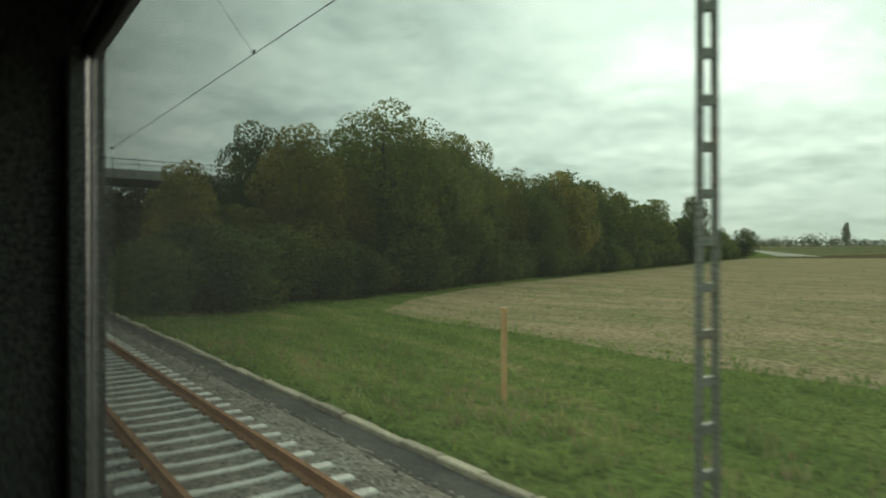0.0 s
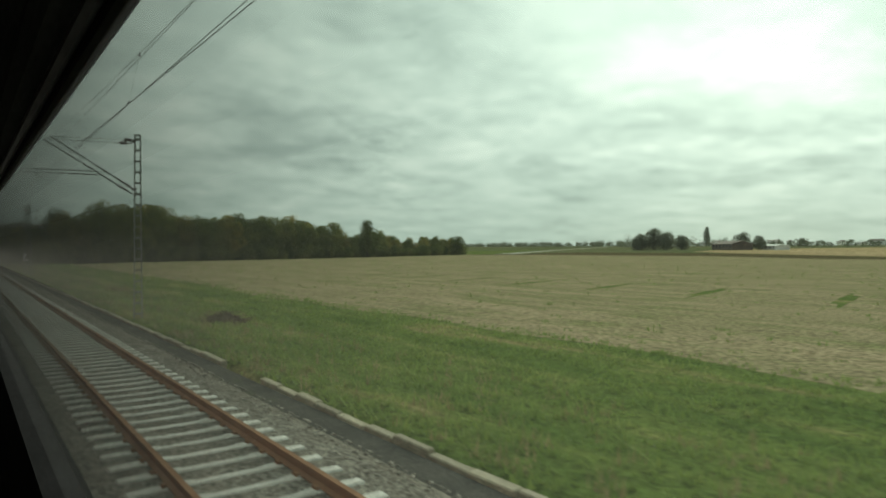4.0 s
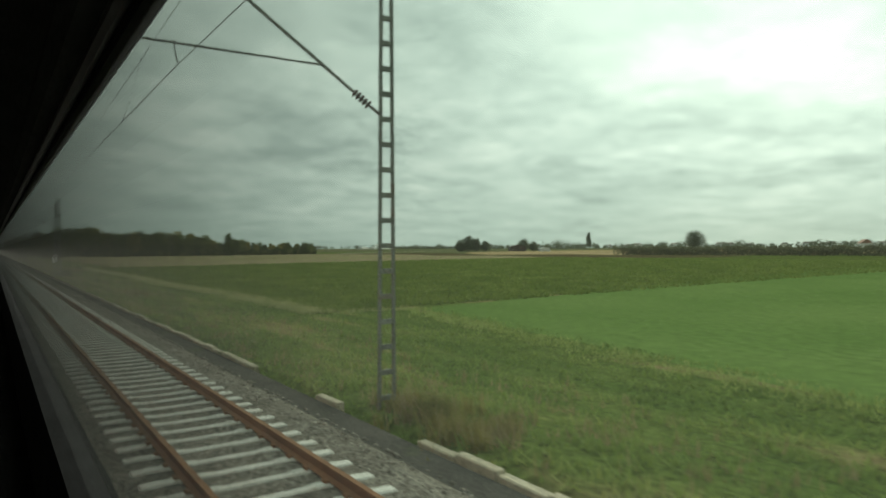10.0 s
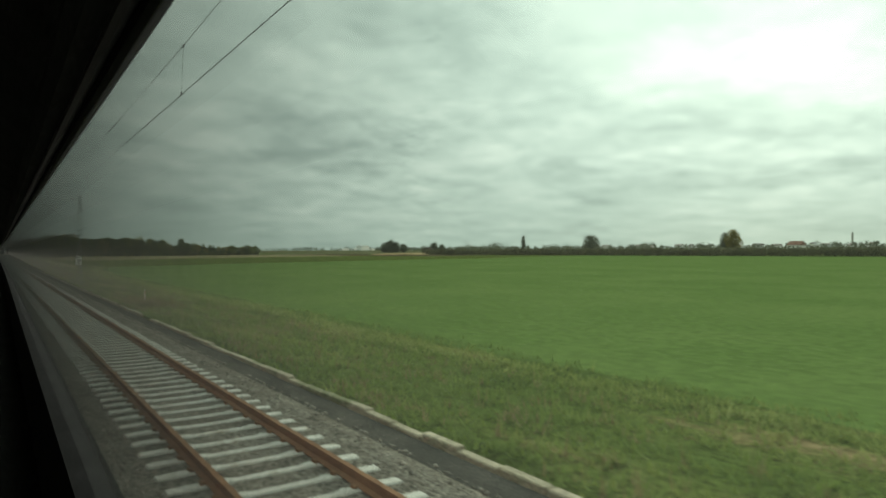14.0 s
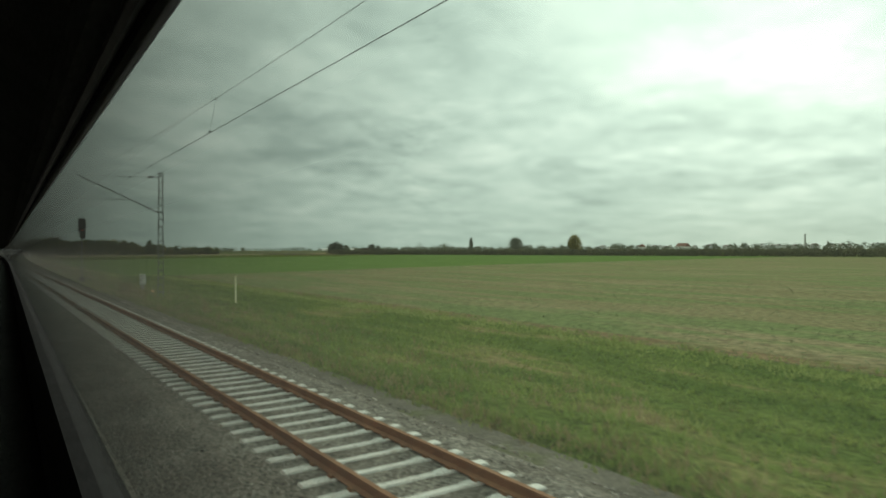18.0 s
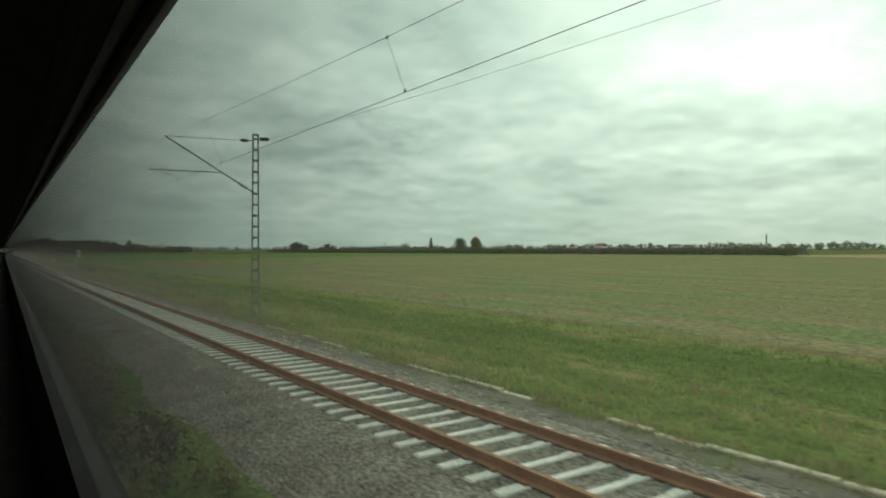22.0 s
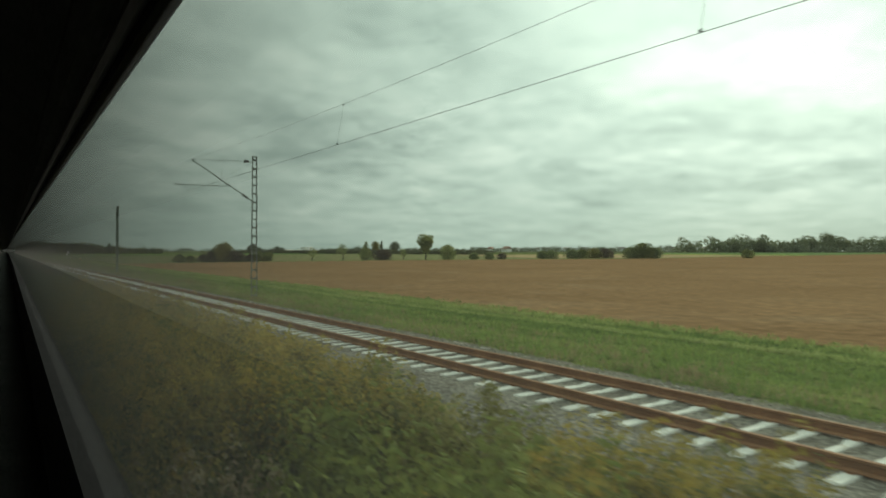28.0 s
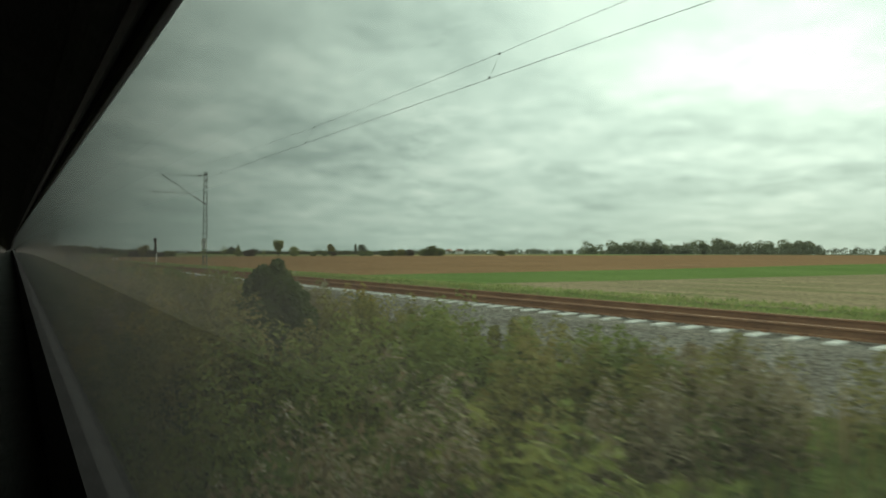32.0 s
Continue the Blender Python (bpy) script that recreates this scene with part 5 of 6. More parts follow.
tufts("beet_leaves", "broad leaves of the beet rows", L_BEET, 46000, beet_points, lambda r, x: 13.3 + 130 * r.rand(len(x)) ** 2.0, 0.16, 0.36, 0.26, 5, 0.10, 4, lambda x, y: plain_z(x, y) - 0.02, 1.5)
tufts("seedlings", "rows of small green seedlings", L_SEEDLING, 30000, uni(513, 750), lambda r, x: 17.2 + np.round(45 * r.rand(len(x)) ** 1.6 / 0.5) * 0.5, 0.03, 0.075, 0.1, 4, 0.02, 5, lambda x, y: plain_z(x, y) + 0.03, 2.0)
tufts("field_weeds", "scattered weeds in the stubble", L_GRASS, 2600, uni(-40, 187), lambda r, x: 17 + 110 * r.rand(len(x)) ** 1.3, 0.06, 0.26, 0.22, 9, 0.02, 6, lambda x, y: plain_z(x, y) + 0.01, 0.8)


tufts("straw", "pale straw litter of the stubble", L_DRY, 14000, uni(-30, 187), lambda r, x: 16.8 + 75 * r.rand(len(x)) ** 1.7, 0.05, 0.13, 0.3, 5, 0.02, 44, lambda x, y: plain_z(x, y) - 0.02, 2.2)
tufts("path_grass", "grass and dead stalks creeping over the old path", L_DRY, 5000, uni(544, 1110), lambda r, x: 2.75 + 0.9 * r.rand(len(x)), 0.08, 0.28, 0.2, 7, 0.014, 45, lambda x, y: np.full(len(x), -0.36), 1.0)
tufts("path_grass", "green grass creeping over the old path", L_GRASS, 7000, uni(544, 1110), lambda r, x: 2.65 + 1.0 * r.rand(len(x)), 0.08, 0.24, 0.2, 7, 0.016, 46, lambda x, y: np.full(len(x), -0.36), 0.9)


def gap_y(klo, khi):
    def f(r, x):
        lo = own_y(x) + 2.3
        return lo + (-3.0 - lo) * r.uniform(klo, khi, len(x))
    return f


def value_noise(x, y, size, seed):
    """Smooth chance values on a grid of the given size."""
    r = np.random.RandomState(seed)
    table = r.rand(64, 64)
    u, v = x / size, y / size
    i, j = np.floor(u).astype(int), np.floor(v).astype(int)
    a, b = u - i, v - j
    a, b = a * a * (3 - 2 * a), b * b * (3 - 2 * b)
    i0, i1, j0, j1 = i % 64, (i + 1) % 64, j % 64, (j + 1) % 64
    return (table[i0, j0] * (1 - a) + table[i1, j0] * a) * (1 - b) + (table[i0, j1] * (1 - a) + table[i1, j1] * a) * b


def herb_leaves(name, label, material, at, per, size, tlo, thi, wide, seed):
    """Leaves of upright herbs: each plant a plume that is widest above its middle. at: columns x, y, z, height."""
    r = np.random.RandomState(seed)
    n = len(at) * per
    x, y, z, h = (np.repeat(at[:, k], per) for k in range(4))
    t = tlo + (thi - tlo) * r.rand(n) ** 0.8
    a = r.uniform(0, math.tau, n)
    reach = wide * h * np.sin(np.pi * np.clip(0.18 + 0.74 * t, 0, 1)) * (0.45 + 0.6 * np.sqrt(r.rand(n)))
    c = np.stack([x + np.cos(a) * reach, y + np.sin(a) * reach, z + h * t], -1)
    d = np.stack([np.cos(a), np.sin(a), 0.3 + t], -1) + r.normal(scale=0.55, size=(n, 3))
    d /= np.linalg.norm(d, axis=1)[:, None]
    u = np.cross(d, r.normal(size=(n, 3)))
    u /= np.linalg.norm(u, axis=1)[:, None]
    v = np.cross(d, u)
    s = size * r.uniform(0.6, 1.35, n)[:, None]
    q = np.stack([c - u * s - v * s * 0.4, c + u * s, c - u * s * 0.4 + v * s * 0.6], 1)
    return tagged(put(name, fast_mesh(name, q.reshape(-1, 3), np.arange(n * 3).reshape(-1, 3)), material), label, "weeds", kind="stuff")


def herb_clumps(seed, count, each, xlo, xhi, reach, tall, hlo, hhi):
    """Plants in clumps between the tracks: columns x, y, z, height, and each clump's place. reach: share of the gap that is overgrown; tall: factor on the height."""
    r = np.random.RandomState(seed)
    x, k = r.uniform(xlo, xhi, count), r.uniform(0, 1, count)
    lim = np.interp(x, *reach) + 0.12 * (value_noise(x, x * 0, 2.2, seed + 1) - 0.5)
    lo = own_y(x) + 2.3
    y = lo + (-3.0 - lo) * k
    h = r.uniform(hlo, hhi, count) * np.interp(x, *tall) * np.interp(k / lim, [0, 0.4, 0.75, 1.0], [1.0, 1.0, 0.86, 0.5])
    keep = k < lim
    x, y, h, k = x[keep], y[keep], h[keep], k[keep]
    px, py = (np.repeat(q, each) + 0.24 * r.normal(size=len(q) * each) for q in (x, y))
    ph = np.repeat(h, each) * r.uniform(0.72, 1.08, len(px))
    return np.stack([px, py, ground_z(px, py) - 0.03, ph], -1), x, y, k


# low brown scrub where the gap between the tracks opens
scrub_at, sx_, sy_, sk = herb_clumps(71, 640, 5, 690, 890, ([690, 730, 780, 890], [0.4, 0.52, 0.6, 0.56]), ([690, 740, 800, 890], [0.7, 1.2, 1.45, 1.3]), 0.55, 1.2)
scrub_kind = np.repeat(np.argmax(np.stack([value_noise(sx_, sy_, 3.0, 80 + i) + 0.06 * (i == 0) for i in range(3)]), 0), 5)
# Shade inside the scrub, given as dark-coloured leaves round each stem.
herb_leaves("scrub_undergrowth", "inner leaves of the low scrub, coloured dark as shade", L_SHADE, scrub_at, 24, 0.06, 0.02, 0.75, 0.26, 41)
herb_leaves("weeds", "brown fading scrub beside the ballast", L_FADED, scrub_at[scrub_kind == 0], 70, 0.038, 0.15, 1.0, 0.3, 42)
herb_leaves("weeds", "olive weeds beside the ballast", L_WEED, scrub_at[scrub_kind == 1], 70, 0.038, 0.15, 1.0, 0.3, 43)
herb_leaves("bramble", "dark brambles beside the ballast", L_PURPLE, scrub_at[scrub_kind == 2], 80, 0.04, 0.1, 1.0, 0.3, 44)

# the thick belt of herbs further on: clumps of one kind each, with dark gaps
belt_at, cx_, cy_, ck = herb_clumps(23, 2300, 6, 885, 1100, ([885, 905, 925, 946, 955, 985, 1000, 1015, 1040, 1056, 1100], [0.5, 0.72, 0.88, 0.92, 0.86, 0.88, 0.95, 0.95, 0.95, 0.9, 0.9]), ([885, 905, 925, 948, 958, 985, 1002, 1015, 1032], [0.8, 1.15, 1.2, 1.1, 0.9, 1.0, 1.22, 1.18, 0.97]), 1.05, 1.8)
sort = np.stack([value_noise(cx_, cy_, 3.0, 60 + i) + lift for i, lift in enumerate((0.10, 0.12, -0.02, -0.04))])
sort[2] += np.where((cx_ > 915) & (cx_ < 950), 0.5, 0) + np.where((cx_ > 1003) & (cx_ < 1014) & (ck > 0.62), 0.12, 0) - np.where((cx_ > 952) & (cx_ < 1000), 0.2, 0)
sort[1] += np.where(cx_ > 1058, 0.16, 0)
sort[0] += np.where((cx_ > 955) & (cx_ < 1050), 0.22, 0)
which = np.repeat(np.argmax(sort, 0), 6)
green, olive, gold, faded = (belt_at[which == i] for i in range(4))
# Shade deep between the herbs, put in by leaf colour.
herb_leaves("herb_undergrowth", "inner leaves low in the herb belt, coloured dark as shade", L_SHADE, belt_at, 15, 0.06, 0.02, 0.66, 0.19, 31)
herb_leaves("nettles", "clumps of green nettles between the tracks", L_NETTLE, green, 95, 0.048, 0.15, 1.0, 0.24, 32)
herb_leaves("weeds", "clumps of olive weeds between the tracks", L_WEED, olive, 95, 0.046, 0.15, 1.0, 0.24, 33)
herb_leaves("goldenrod", "leafy stems of goldenrod between the tracks", L_OLIVE, gold, 75, 0.046, 0.15, 0.9, 0.20, 34)
herb_leaves("goldenrod", "yellow goldenrod plumes between the tracks", L_GOLD, gold, 80, 0.038, 0.45, 1.06, 0.23, 35)
herb_leaves("fading_weeds", "grey-brown fading weeds between the tracks", L_FADED, faded, 75, 0.044, 0.15, 1.0, 0.24, 36)
herb_leaves("faded_herbs", "pale seed heads on fading herbs", L_SEEDHEAD, faded[::2], 45, 0.022, 0.72, 1.06, 0.2, 37)
tufts("tall_grass", "tall dry grass between the tracks", L_DRY, 5500, uni(780, 1100), gap_y(0.0, 0.95), 0.4, 1.0, 0.12, 6, 0.009, 27)
tufts("tall_grass", "tall olive grass between the tracks", L_WEED, 8000, uni(790, 1100), gap_y(0.0, 0.95), 0.25, 0.8, 0.15, 7, 0.011, 28)


def shrub(label, leaf, x, y, h, wide=1.0, i=0):
    z = float(ground_z(np.array([x]), np.array([y]))[0])
    return plant("shrub", label, SHRUB_NEAR[i % 2], leaf, x, y, h, 3, wide, z - 0.05, "shrubs between the tracks", "shrub", "shrub")


SHRUB_NEAR = [tree_meshes(170 + i, 3, 3.0, 0.0, 30, 16000, 0.07, full=0.36) for i in range(2)]
shrub("big green shrub close to the line", L_GREEN, 977.5, -6.0, 3.1, 0.72, 0)
shrub("tall green shrub close to the line", L_GREEN, 979.2, -5.6, 3.3, 0.74, 1)
shrub("green shrub with pale leaves close to the line", L_GREEN, 977.0, -6.9, 2.1, 0.72, 1)
shrub("green shrub behind the big one", L_GREEN, 978.0, -4.5, 2.7, 0.8, 0)
shrub("dark green shrub among the weeds", L_DARK, 1068.9, -6.4, 2.05, 0.85, 0)
shrub("dark green shrub among the weeds", L_DARK, 1071.0, -6.9, 1.8, 0.9, 1)
shrub("green shrub at the lattice mast", L_OLIVE, 954.5, -4.6, 1.5, 0.9, 1)
shrub("green shrub at the lattice mast", L_OLIVE, 957.2, -5.2, 1.5, 0.9, 0)
shrub("green shrub among the weeds", L_OLIVE, 1019.0, -5.8, 2.3, 1.0, 1)
shrub("green shrub among the weeds", L_OLIVE, 1026.5, -6.2, 2.2, 1.0, 0)
shrub("dark shrub beside the ballast", L_DARK, 838.0, -5.2, 0.9, 1.0, 0)
shrub("dark bramble beside the ballast", L_PURPLE, 851.0, -5.3, 0.9, 1.4, 1)
shrub("dark bramble beside the ballast", L_PURPLE, 855.0, -5.6, 0.9, 1.4, 0)

def gz(x, y):
    return float(ground_z(np.array([x]), np.array([y]))[0])


for x, y, h, lf, lab in ((643.0, 4.1, 1.4, L_DARK, "dark bramble bush round the mast foot"), (642.6, 5.0, 0.9, L_DARK, "dark bramble bush round the mast foot"), (629.8, 3.5, 0.7, L_DARK, "dark weed bush between the striped posts"), (262.9, 4.5, 0.9, L_DARK, "small dark bush at the mast foot"), (341.8, 4.0, 0.6, L_OLIVE, "low weeds at the mast foot"), (446.8, 4.9, 0.5, L_WEED, "low olive weeds in the verge"), (205.4, 16.3, 0.75, L_OLIVE, "olive weed bush at the corner of the beet field"), (206.9, 16.3, 0.9, L_WEED, "brownish weed bush at the corner of the beet field"), (552.8, 5.6, 0.7, L_WEED, "weed bush beside the grey cabinet"), (625.5, 4.2, 0.5, L_WEED, "weed bush beside the marker posts")):
    plant("shrub", lab, SCRUB[int(x) % 3], lf, x, y, h * 0.95, 3, 1.15 if h < 1 else 0.85, gz(x, y) - 0.05, "bushes in the verge", "shrub", "shrub")
CLUMPS = [(446.2, 4.1), (447.9, 4.7), (449.6, 4.9), (450.4, 4.3), (562.5, 4.0), (563.6, 4.6), (633.5, 3.8), (634.5, 4.2), (708.0, 3.6), (221.0, 9.0), (222.6, 9.8), (219.6, 9.4), (953.0, 6.2), (955.5, 6.6), (341.0, 4.2), (343.2, 3.9), (645.0, 4.0), (641.8, 3.9), (12.0, 6.4), (84.0, 8.0), (160.0, 7.0), (300.0, 6.0), (390.0, 5.0), (690.0, 5.0), (830.0, 6.0), (880.0, 6.2)]


def clump_x(r, count):
    return np.array([CLUMPS[i][0] for i in np.arange(count) % len(CLUMPS)]) + r.normal(size=count) * 0.55


def clump_y(r, x):
    return np.array([CLUMPS[i][1] for i in np.arange(len(x)) % len(CLUMPS)]) + r.normal(size=len(x)) * 0.45


tufts("weed_clumps", "dry tall grass and dead stalks in clumps", L_DRY, 26 * 26, clump_x, clump_y, 0.25, 0.65, 0.2, 14, 0.012, 51, droop=0.9)
tufts("weed_clumps", "olive weeds standing in clumps", L_WEED, 26 * 22, clump_x, clump_y, 0.25, 0.65, 0.14, 14, 0.02, 52, droop=0.8)

# ---- small things beside the line ---------------------------------------
def post(name, label, x, y, h, w, bands):
    """A square post in bands of colour, from the ground up."""
    z = gz(x, y)
    ob = root(name, label, "post", at=(x, y, z))
    k = len(bands)
    for i, m in enumerate(bands):
        Geo().soft(0, 0, -0.15 if i == 0 else h * i / k, w, w, h / k + (0.15 if i == 0 else 0), 0.008).obj("band" if k > 1 else "shaft", m, ob)
    return ob


post("marker_post", "ochre square marker post in the grass", -7.1, 7.0, 2.15, 0.105, [M_POST, M_POST])
post("marker_post", "red and white striped marker post", 449.1, 4.2, 1.0, 0.065, [M_WHITE, M_WHITE, M_RED, M_WHITE, M_RED, M_WHITE, M_RED, M_WHITE])
post("marker_post", "pale yellow marker post in the grass", 570.8, 10.0, 1.95, 0.11, [M_BEIGE])
for x, y in ((627.8, 3.45), (630.2, 3.4), (632.3, 3.4)):
    post("marker_post", "red and white striped marker post", x, y, 1.08, 0.07, [M_WHITE, M_WHITE, M_RED, M_WHITE, M_RED, M_WHITE, M_RED, M_WHITE])
for x, y in ((947.7, 6.8), (949.0, 7.2), (954.4, 5.8), (956.9, 7.5)):
    post("marker_post", "black and white striped marker post", x, y, 0.85, 0.09, [M_WHITE, M_BLACK, M_WHITE, M_BLACK, M_WHITE])

pipe = root("vent_pipe", "thin orange standpipe with a small arm", "pipe", at=(741.3, 10.8, gz(741.3, 10.8)))
Geo().tube((0, 0, -0.2), (0, 0, 2.5), 0.04, n=8).obj("pipe", M_ORANGE, pipe)
Geo().box(0.16, 0, 1.75, 0.3, 0.06, 0.2).obj("arm", M_WHITE, pipe)
sign = root("sign", "white tilted board on a thin post", "sign", at=(742.1, 11.9, gz(742.1, 11.9)))
Geo().tube((0, 0, -0.2), (0.06, 0, 2.0), 0.025, n=6).obj("post", M_STEEL, sign)
Geo().add([(-0.10, -0.03, 1.75), (0.26, -0.03, 1.75), (0.40, -0.03, 2.6), (0.05, -0.03, 2.6), (-0.10, -0.01, 1.75), (0.26, -0.01, 1.75), (0.40, -0.01, 2.6), (0.05, -0.01, 2.6)], [(0, 1, 2, 3), (7, 6, 5, 4), (0, 4, 5, 1), (1, 5, 6, 2), (2, 6, 7, 3), (3, 7, 4, 0)]).obj("board", M_WHITE, sign)

cab = root("relay_cabinet", "grey trackside cabinet on a dark foot", "cabinet", at=(554.2, 6.7, gz(554.2, 6.7)))
Geo().soft(0, 0, 0, 0.3, 0.3, 0.5, 0.02).obj("foot", M_CONC, cab)
cabbody = Geo().soft(-0.22, 0, 0.5, 0.38, 0.3, 0.95, 0.02).obj("body", M_PALE, cab)
Geo().soft(0.2, 0.1, 0.5, 0.38, 0.3, 0.95, 0.02).obj("body", M_PALE, cab)
Geo().box(-0.22, -0.157, 0.58, 0.3, 0.012, 0.8).obj("cabinet_door", M_PALE, cabbody)
Geo().box(-0.14, -0.17, 0.95, 0.03, 0.02, 0.12).obj("handle", M_DARKMETAL, cabbody)
yb = root("junction_box", "small yellow box on a short stand", "box", at=(492.7, 4.2, gz(492.7, 4.2)))
Geo().tube((0, 0, -0.2), (0, 0, 0.25), 0.04, n=8).obj("stand", M_STEEL, yb)
Geo().soft(0, 0, 0.22, 0.55, 0.3, 0.26, 0.03).obj("box", M_YELLOW, yb)
yb2 = root("junction_box", "small ochre junction box in the weeds", "box", at=(559.2, 6.6, gz(559.2, 6.6)))
Geo().tube((0, 0, -0.2), (0, 0, 0.25), 0.04, n=8).obj("stand", M_STEEL, yb2)
Geo().soft(0, 0, 0.2, 0.3, 0.22, 0.24, 0.03).obj("box", M_POST, yb2)
ms = root("marker_post", "short white post beside the yellow box", "post", at=(492.2, 6.2, gz(492.2, 6.2)))
Geo().soft(0, 0, -0.1, 0.08, 0.08, 0.8, 0.008).obj("shaft", M_WHITE, ms)

# light signal facing the camera's line, with a hooded dark head
sg = root("light_signal", "tall railway light signal with a dark hooded head", "signal", at=(541.3, 3.2, -0.45))
Geo().tube((0, 0, -0.2), (0, 0, 5.2), 0.08, n=10).obj("pole", M_STEEL, sg)
Geo().soft(0, 0, -0.2, 0.5, 0.5, 0.9, 0.04).obj("relay_box", M_DARKMETAL, sg)
sghead = Geo().soft(0.05, 0, 5.2, 0.18, 0.72, 1.55, 0.09).obj("head", M_BLACK, sg, "black signal head")
Geo().soft(0.05, 0.05, 4.7, 0.2, 0.5, 0.46, 0.05).obj("lower_head", M_BLACK, sg)
Geo().box(-0.1, -0.3, 5.0, 0.05, 0.05, 1.3).obj("ladder_rail", M_STEEL, sg)
for dy, dz, m in ((-0.16, 6.4, M_PANE), (0.16, 6.4, M_PANE), (0.0, 5.45, M_RED)):
    Geo().tube((0.13, dy, dz), (0.22, dy, dz), 0.1, n=12).obj("lens", m, sghead)
for k in range(5):
    Geo().box(0, -0.17, 0.9 + k * 0.85, 0.03, 0.18, 0.03).obj("step", M_STEEL, sg)
s2 = root("light_signal", "low signal with a tall black screen on a pale pole", "signal", at=(1004.2, 3.5, -0.42))
Geo().tube((0, 0.06, -0.2), (0, 0.06, 2.8), 0.055, n=10).obj("pole", M_WHITE, s2)
Geo().soft(0, -0.08, 1.5, 0.22, 0.26, 1.7, 0.03).obj("head", M_BLACK, s2, "black signal head")
Geo().box(0.02, 0.05, 1.56, 0.2, 0.05, 0.05).obj("clamp", M_STEEL, s2)

# brush pile of cut branches
pile = root("brush_pile", "heap of cut dead branches and grass", "brush pile", at=(111.4, 7.7, gz(111.4, 7.7)))
br = Geo()
r = random.Random(5)
for i in range(260):
    a, d = r.uniform(0, math.tau), r.random() ** 0.6 * 1.2
    x, y, z = math.cos(a) * d, math.sin(a) * d, (1.25 - d) * r.uniform(0.1, 0.62)
    b, L = r.uniform(0, math.tau), r.uniform(0.3, 0.9)
    br.tube((x, y, z), (x + math.cos(b) * L, y + math.sin(b) * L, max(0.02, z + r.uniform(-0.3, 0.2))), 0.018, 0.006, n=4)
br.obj("branches", M_TWIG, pile)
v, f = leaf_cloud([(0, 0, 0.1), (0.5, 0.2, 0.05), (-0.5, -0.1, 0.05)], [0.75, 0.6, 0.6], 900, 0.07, 0.5, 3)
put("litter", fast_mesh("litter", v, f), M_TWIG, pile)

# ---- road bridge behind the start ---------------------------------------
bridge = root("road_bridge", "grey road bridge over the railway with a railing", "bridge", at=(-58, 0, 0))
Geo().soft(0, -9, 8.35, 8.0, 52, 0.75, 0.08).obj("deck", M_CONC, bridge)
for s in (-3.8, 3.8):
    Geo().box(s, -9, 9.95, 0.06, 52, 0.06).box(s, -9, 9.55, 0.04, 52, 0.04).obj("railing", M_STEEL, bridge)
    for i in range(26):
        Geo().box(s, -34 + i * 1.95, 9.1, 0.05, 0.05, 0.88).obj("railing_post", M_STEEL, bridge)
Geo().soft(-2.0, 16.6, -1.0, 3.5, 1.6, 9.4, 0.1).obj("abutment", M_SHED, bridge)
Geo().soft(0, -11.5, -1.0, 8.0, 2.0, 9.4, 0.1).obj("abutment", M_CONC, bridge)


# ---- far buildings ------------------------------------------------------
def house(name, label, x, y, w, d, h, roof_h, wall, roof, turn=0.0, windows=3, cat="house"):
    ob = root(name, label, cat, "houses across the plain")
    ob.matrix_basis = pose(x, y, float(plain_z(x, y)), 0, 0, turn)
    Geo().box(0, 0, -0.3, w, d, h + 0.3).obj("wall", wall, ob)
    a, b = w / 2 + 0.3, d / 2 + 0.4
    Geo().add([(-a, -b, h - 0.1), (a, -b, h - 0.1), (a, 0, h + roof_h), (-a, 0, h + roof_h), (a, b, h - 0.1), (-a, b, h - 0.1), (-a, 0, h - 0.1), (a, 0, h - 0.1)], [(0, 1, 2, 3), (3, 2, 4, 5), (0, 3, 5), (1, 4, 2), (0, 5, 4, 1)]).obj("roof", roof, ob)
    for i in range(windows):
        Geo().box(-w / 2 + w * (i + 0.5) / windows, -d / 2 - 0.03, h * 0.5, w / windows * 0.35, 0.08, h * 0.28).obj("window", M_PANE, ob)
    return ob


house("farm_shed", "long dark open-fronted farm shed with a shallow roof", -62, 358, 26, 12, 3.6, 1.8, M_SHED, M_SHED, -35, 6, "shed")
house("farm_building", "low pale farm building beside the shed", -44, 372, 16, 8, 2.4, 0.8, M_PALE, M_PALE, -35, 4, "shed")
r = random.Random(11)
for i in range(40):
    k = i / 39
    x, y = -1150 + 1150 * k + r.uniform(-30, 30), 1720 + 60 * math.sin(i) + r.uniform(-50, 50)
    w = r.uniform(11, 30)
    house("house", "pale far house with a tiled roof at the edge of town", x, y, w, r.uniform(10, 14), r.uniform(7, 12), r.uniform(3, 5), (M_RENDER, M_PALE)[i % 2], (M_TOWNROOF, M_PALE, M_TOWNROOF)[i % 3], r.uniform(-60, 0), 4)
house("office_block", "white flat-roofed block far across the plain", -1352, 954, 52, 20, 15, 0.6, M_WHITE, M_PALE, -55, 8, "building")
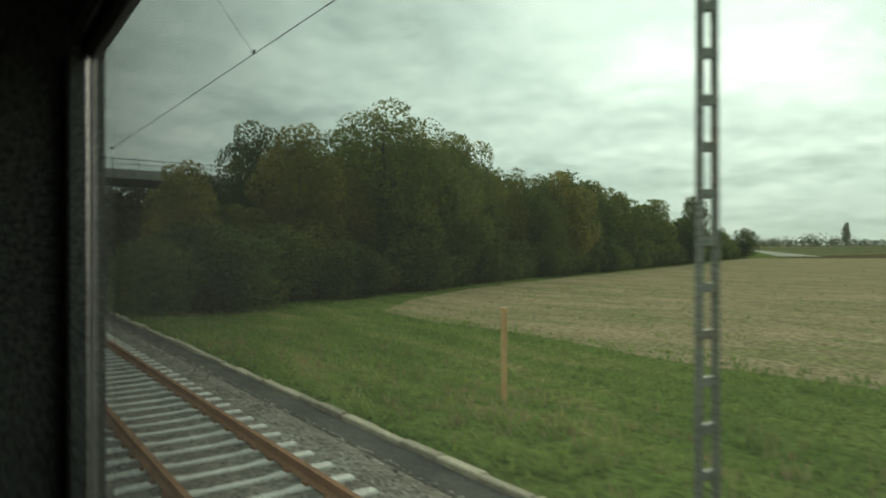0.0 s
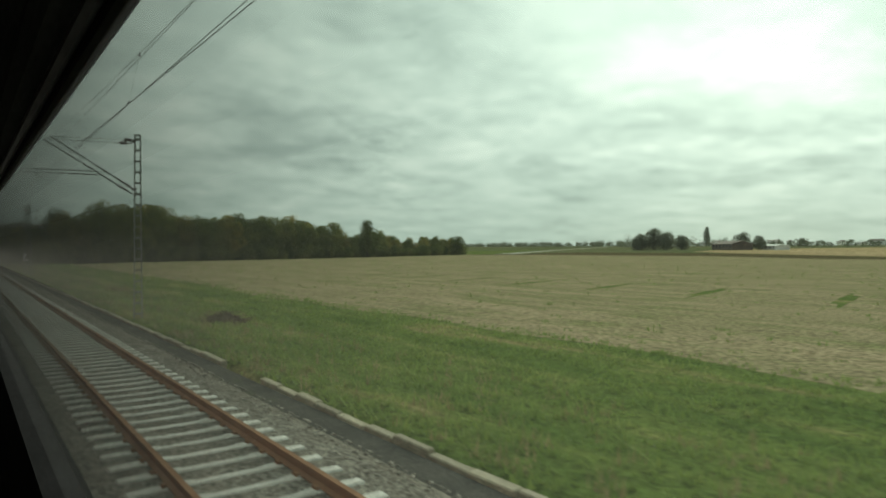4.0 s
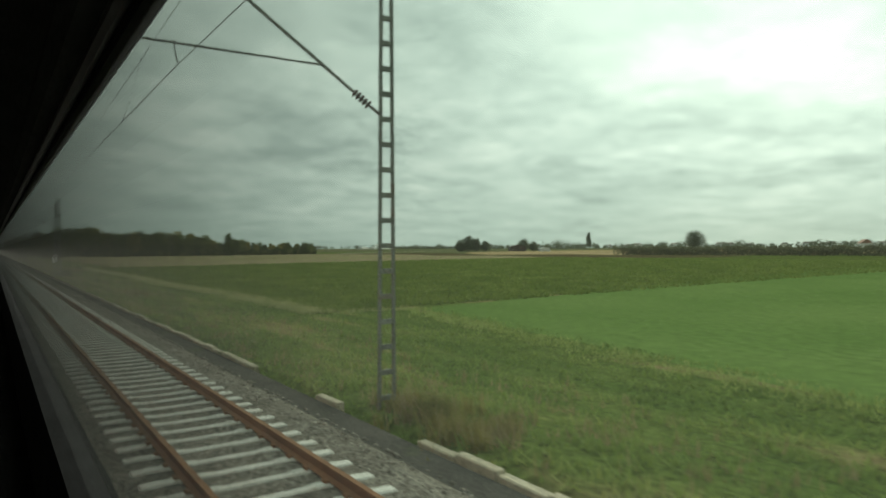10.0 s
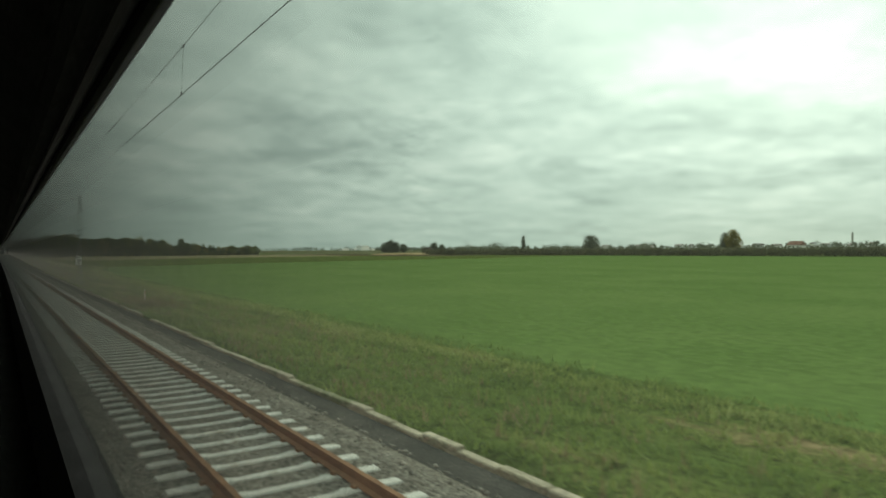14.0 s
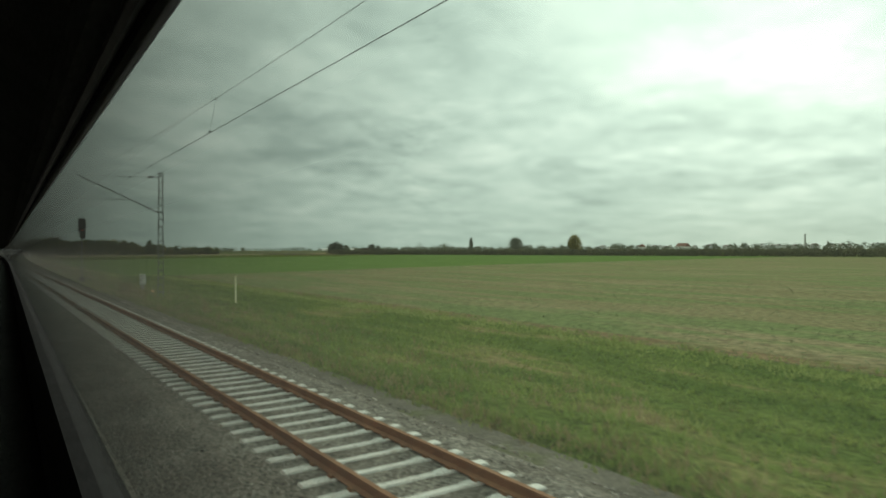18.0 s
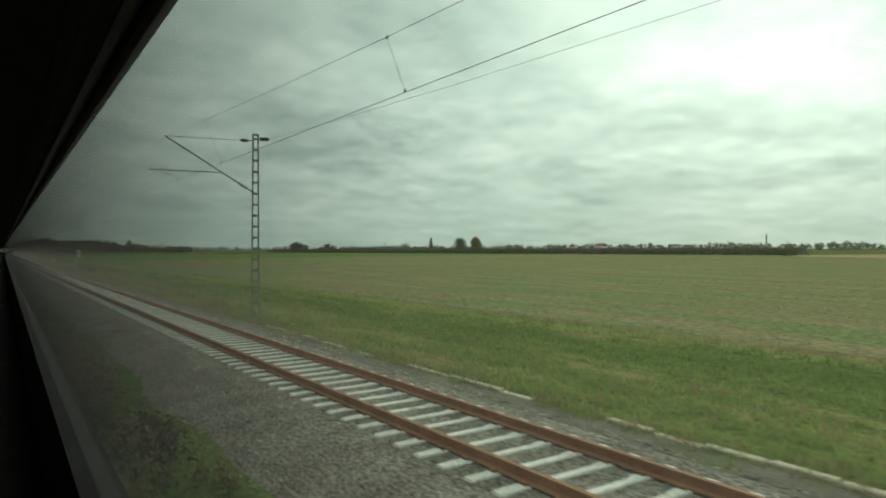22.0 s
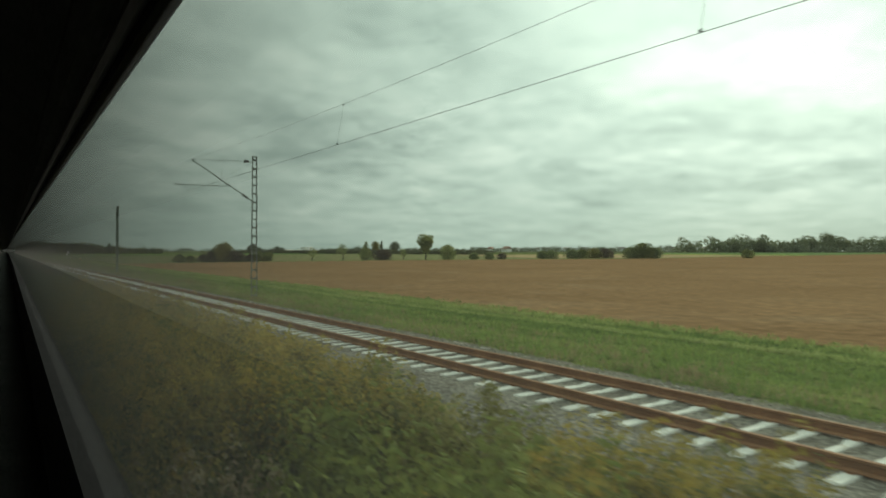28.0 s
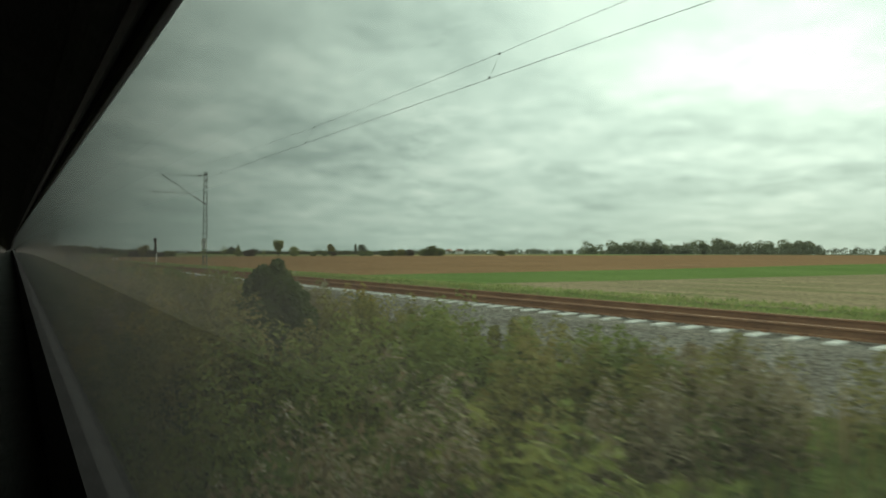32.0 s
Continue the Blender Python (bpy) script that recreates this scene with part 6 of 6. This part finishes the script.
for x, y, w in ((-1330, 915, 70), (-1290, 860, 90), (-1400, 1010, 60)):
    house("greenhouse", "long low pale hall far across the fields", x, y, w, 14, 5, 2, M_PALE, M_PALE, -40, 8, "hall")
for x, y, w in ((150, 660, 14), (60, 700, 16), (900, 690, 14), (830, 700, 18), (980, 620, 14), (1010, 560, 12)):
    house("house", "pale house among far trees", x, y, w, 10, 5, 4, M_RENDER, M_ROOF, r.uniform(-60, 0), 3)
ch = root("chimney", "tall thin chimney over the far town", "chimney", at=(-424, 2100, 8.0))
Geo().tube((0, 0, -1), (0, 0, 48), 3.2, 2.4, n=12).obj("shaft", M_CONC, ch)
Geo().tube((0, 0, 46), (0, 0, 47), 3.0, n=12).obj("rim", M_CONC, ch)

# tractor with a trailer at the edge of the wood
tr = root("tractor", "small dark tractor parked at the field's edge", "tractor", at=(-121, 203, -0.55))
Geo().soft(-0.3, 0, 0.7, 2.6, 1.1, 0.9, 0.1).obj("body", M_DARKMETAL, tr)
Geo().soft(0.7, 0, 1.4, 1.5, 1.5, 1.5, 0.12).obj("cab", M_PANE, tr)
Geo().soft(0.7, 0, 2.9, 1.7, 1.7, 0.12, 0.04).obj("cab_roof", M_PALE, tr)
for dx, dy, rad in ((0.9, -0.9, 0.85), (0.9, 0.9, 0.85), (-1.4, -0.8, 0.55), (-1.4, 0.8, 0.55)):
    wh = Geo().tube((dx, dy - 0.2, rad), (dx, dy + 0.2, rad), rad, n=16).obj("wheel", M_BLACK, tr)
    Geo().tube((dx, dy - 0.22, rad), (dx, dy + 0.22, rad), rad * 0.5, n=12).obj("rim", M_YELLOW, wh)
tl = root("trailer", "dark farm trailer standing beside the tractor", "trailer", at=(-128, 196, -0.55))
Geo().soft(0, 0, 0.9, 4.5, 2.2, 0.9, 0.05).obj("bed", M_DARKMETAL, tl)
for dx, dy in ((-1, -1), (-1, 1), (1, -1), (1, 1)):
    Geo().tube((dx, dy - 0.15, 0.5), (dx, dy + 0.15, 0.5), 0.5, n=14).obj("wheel", M_BLACK, tl)
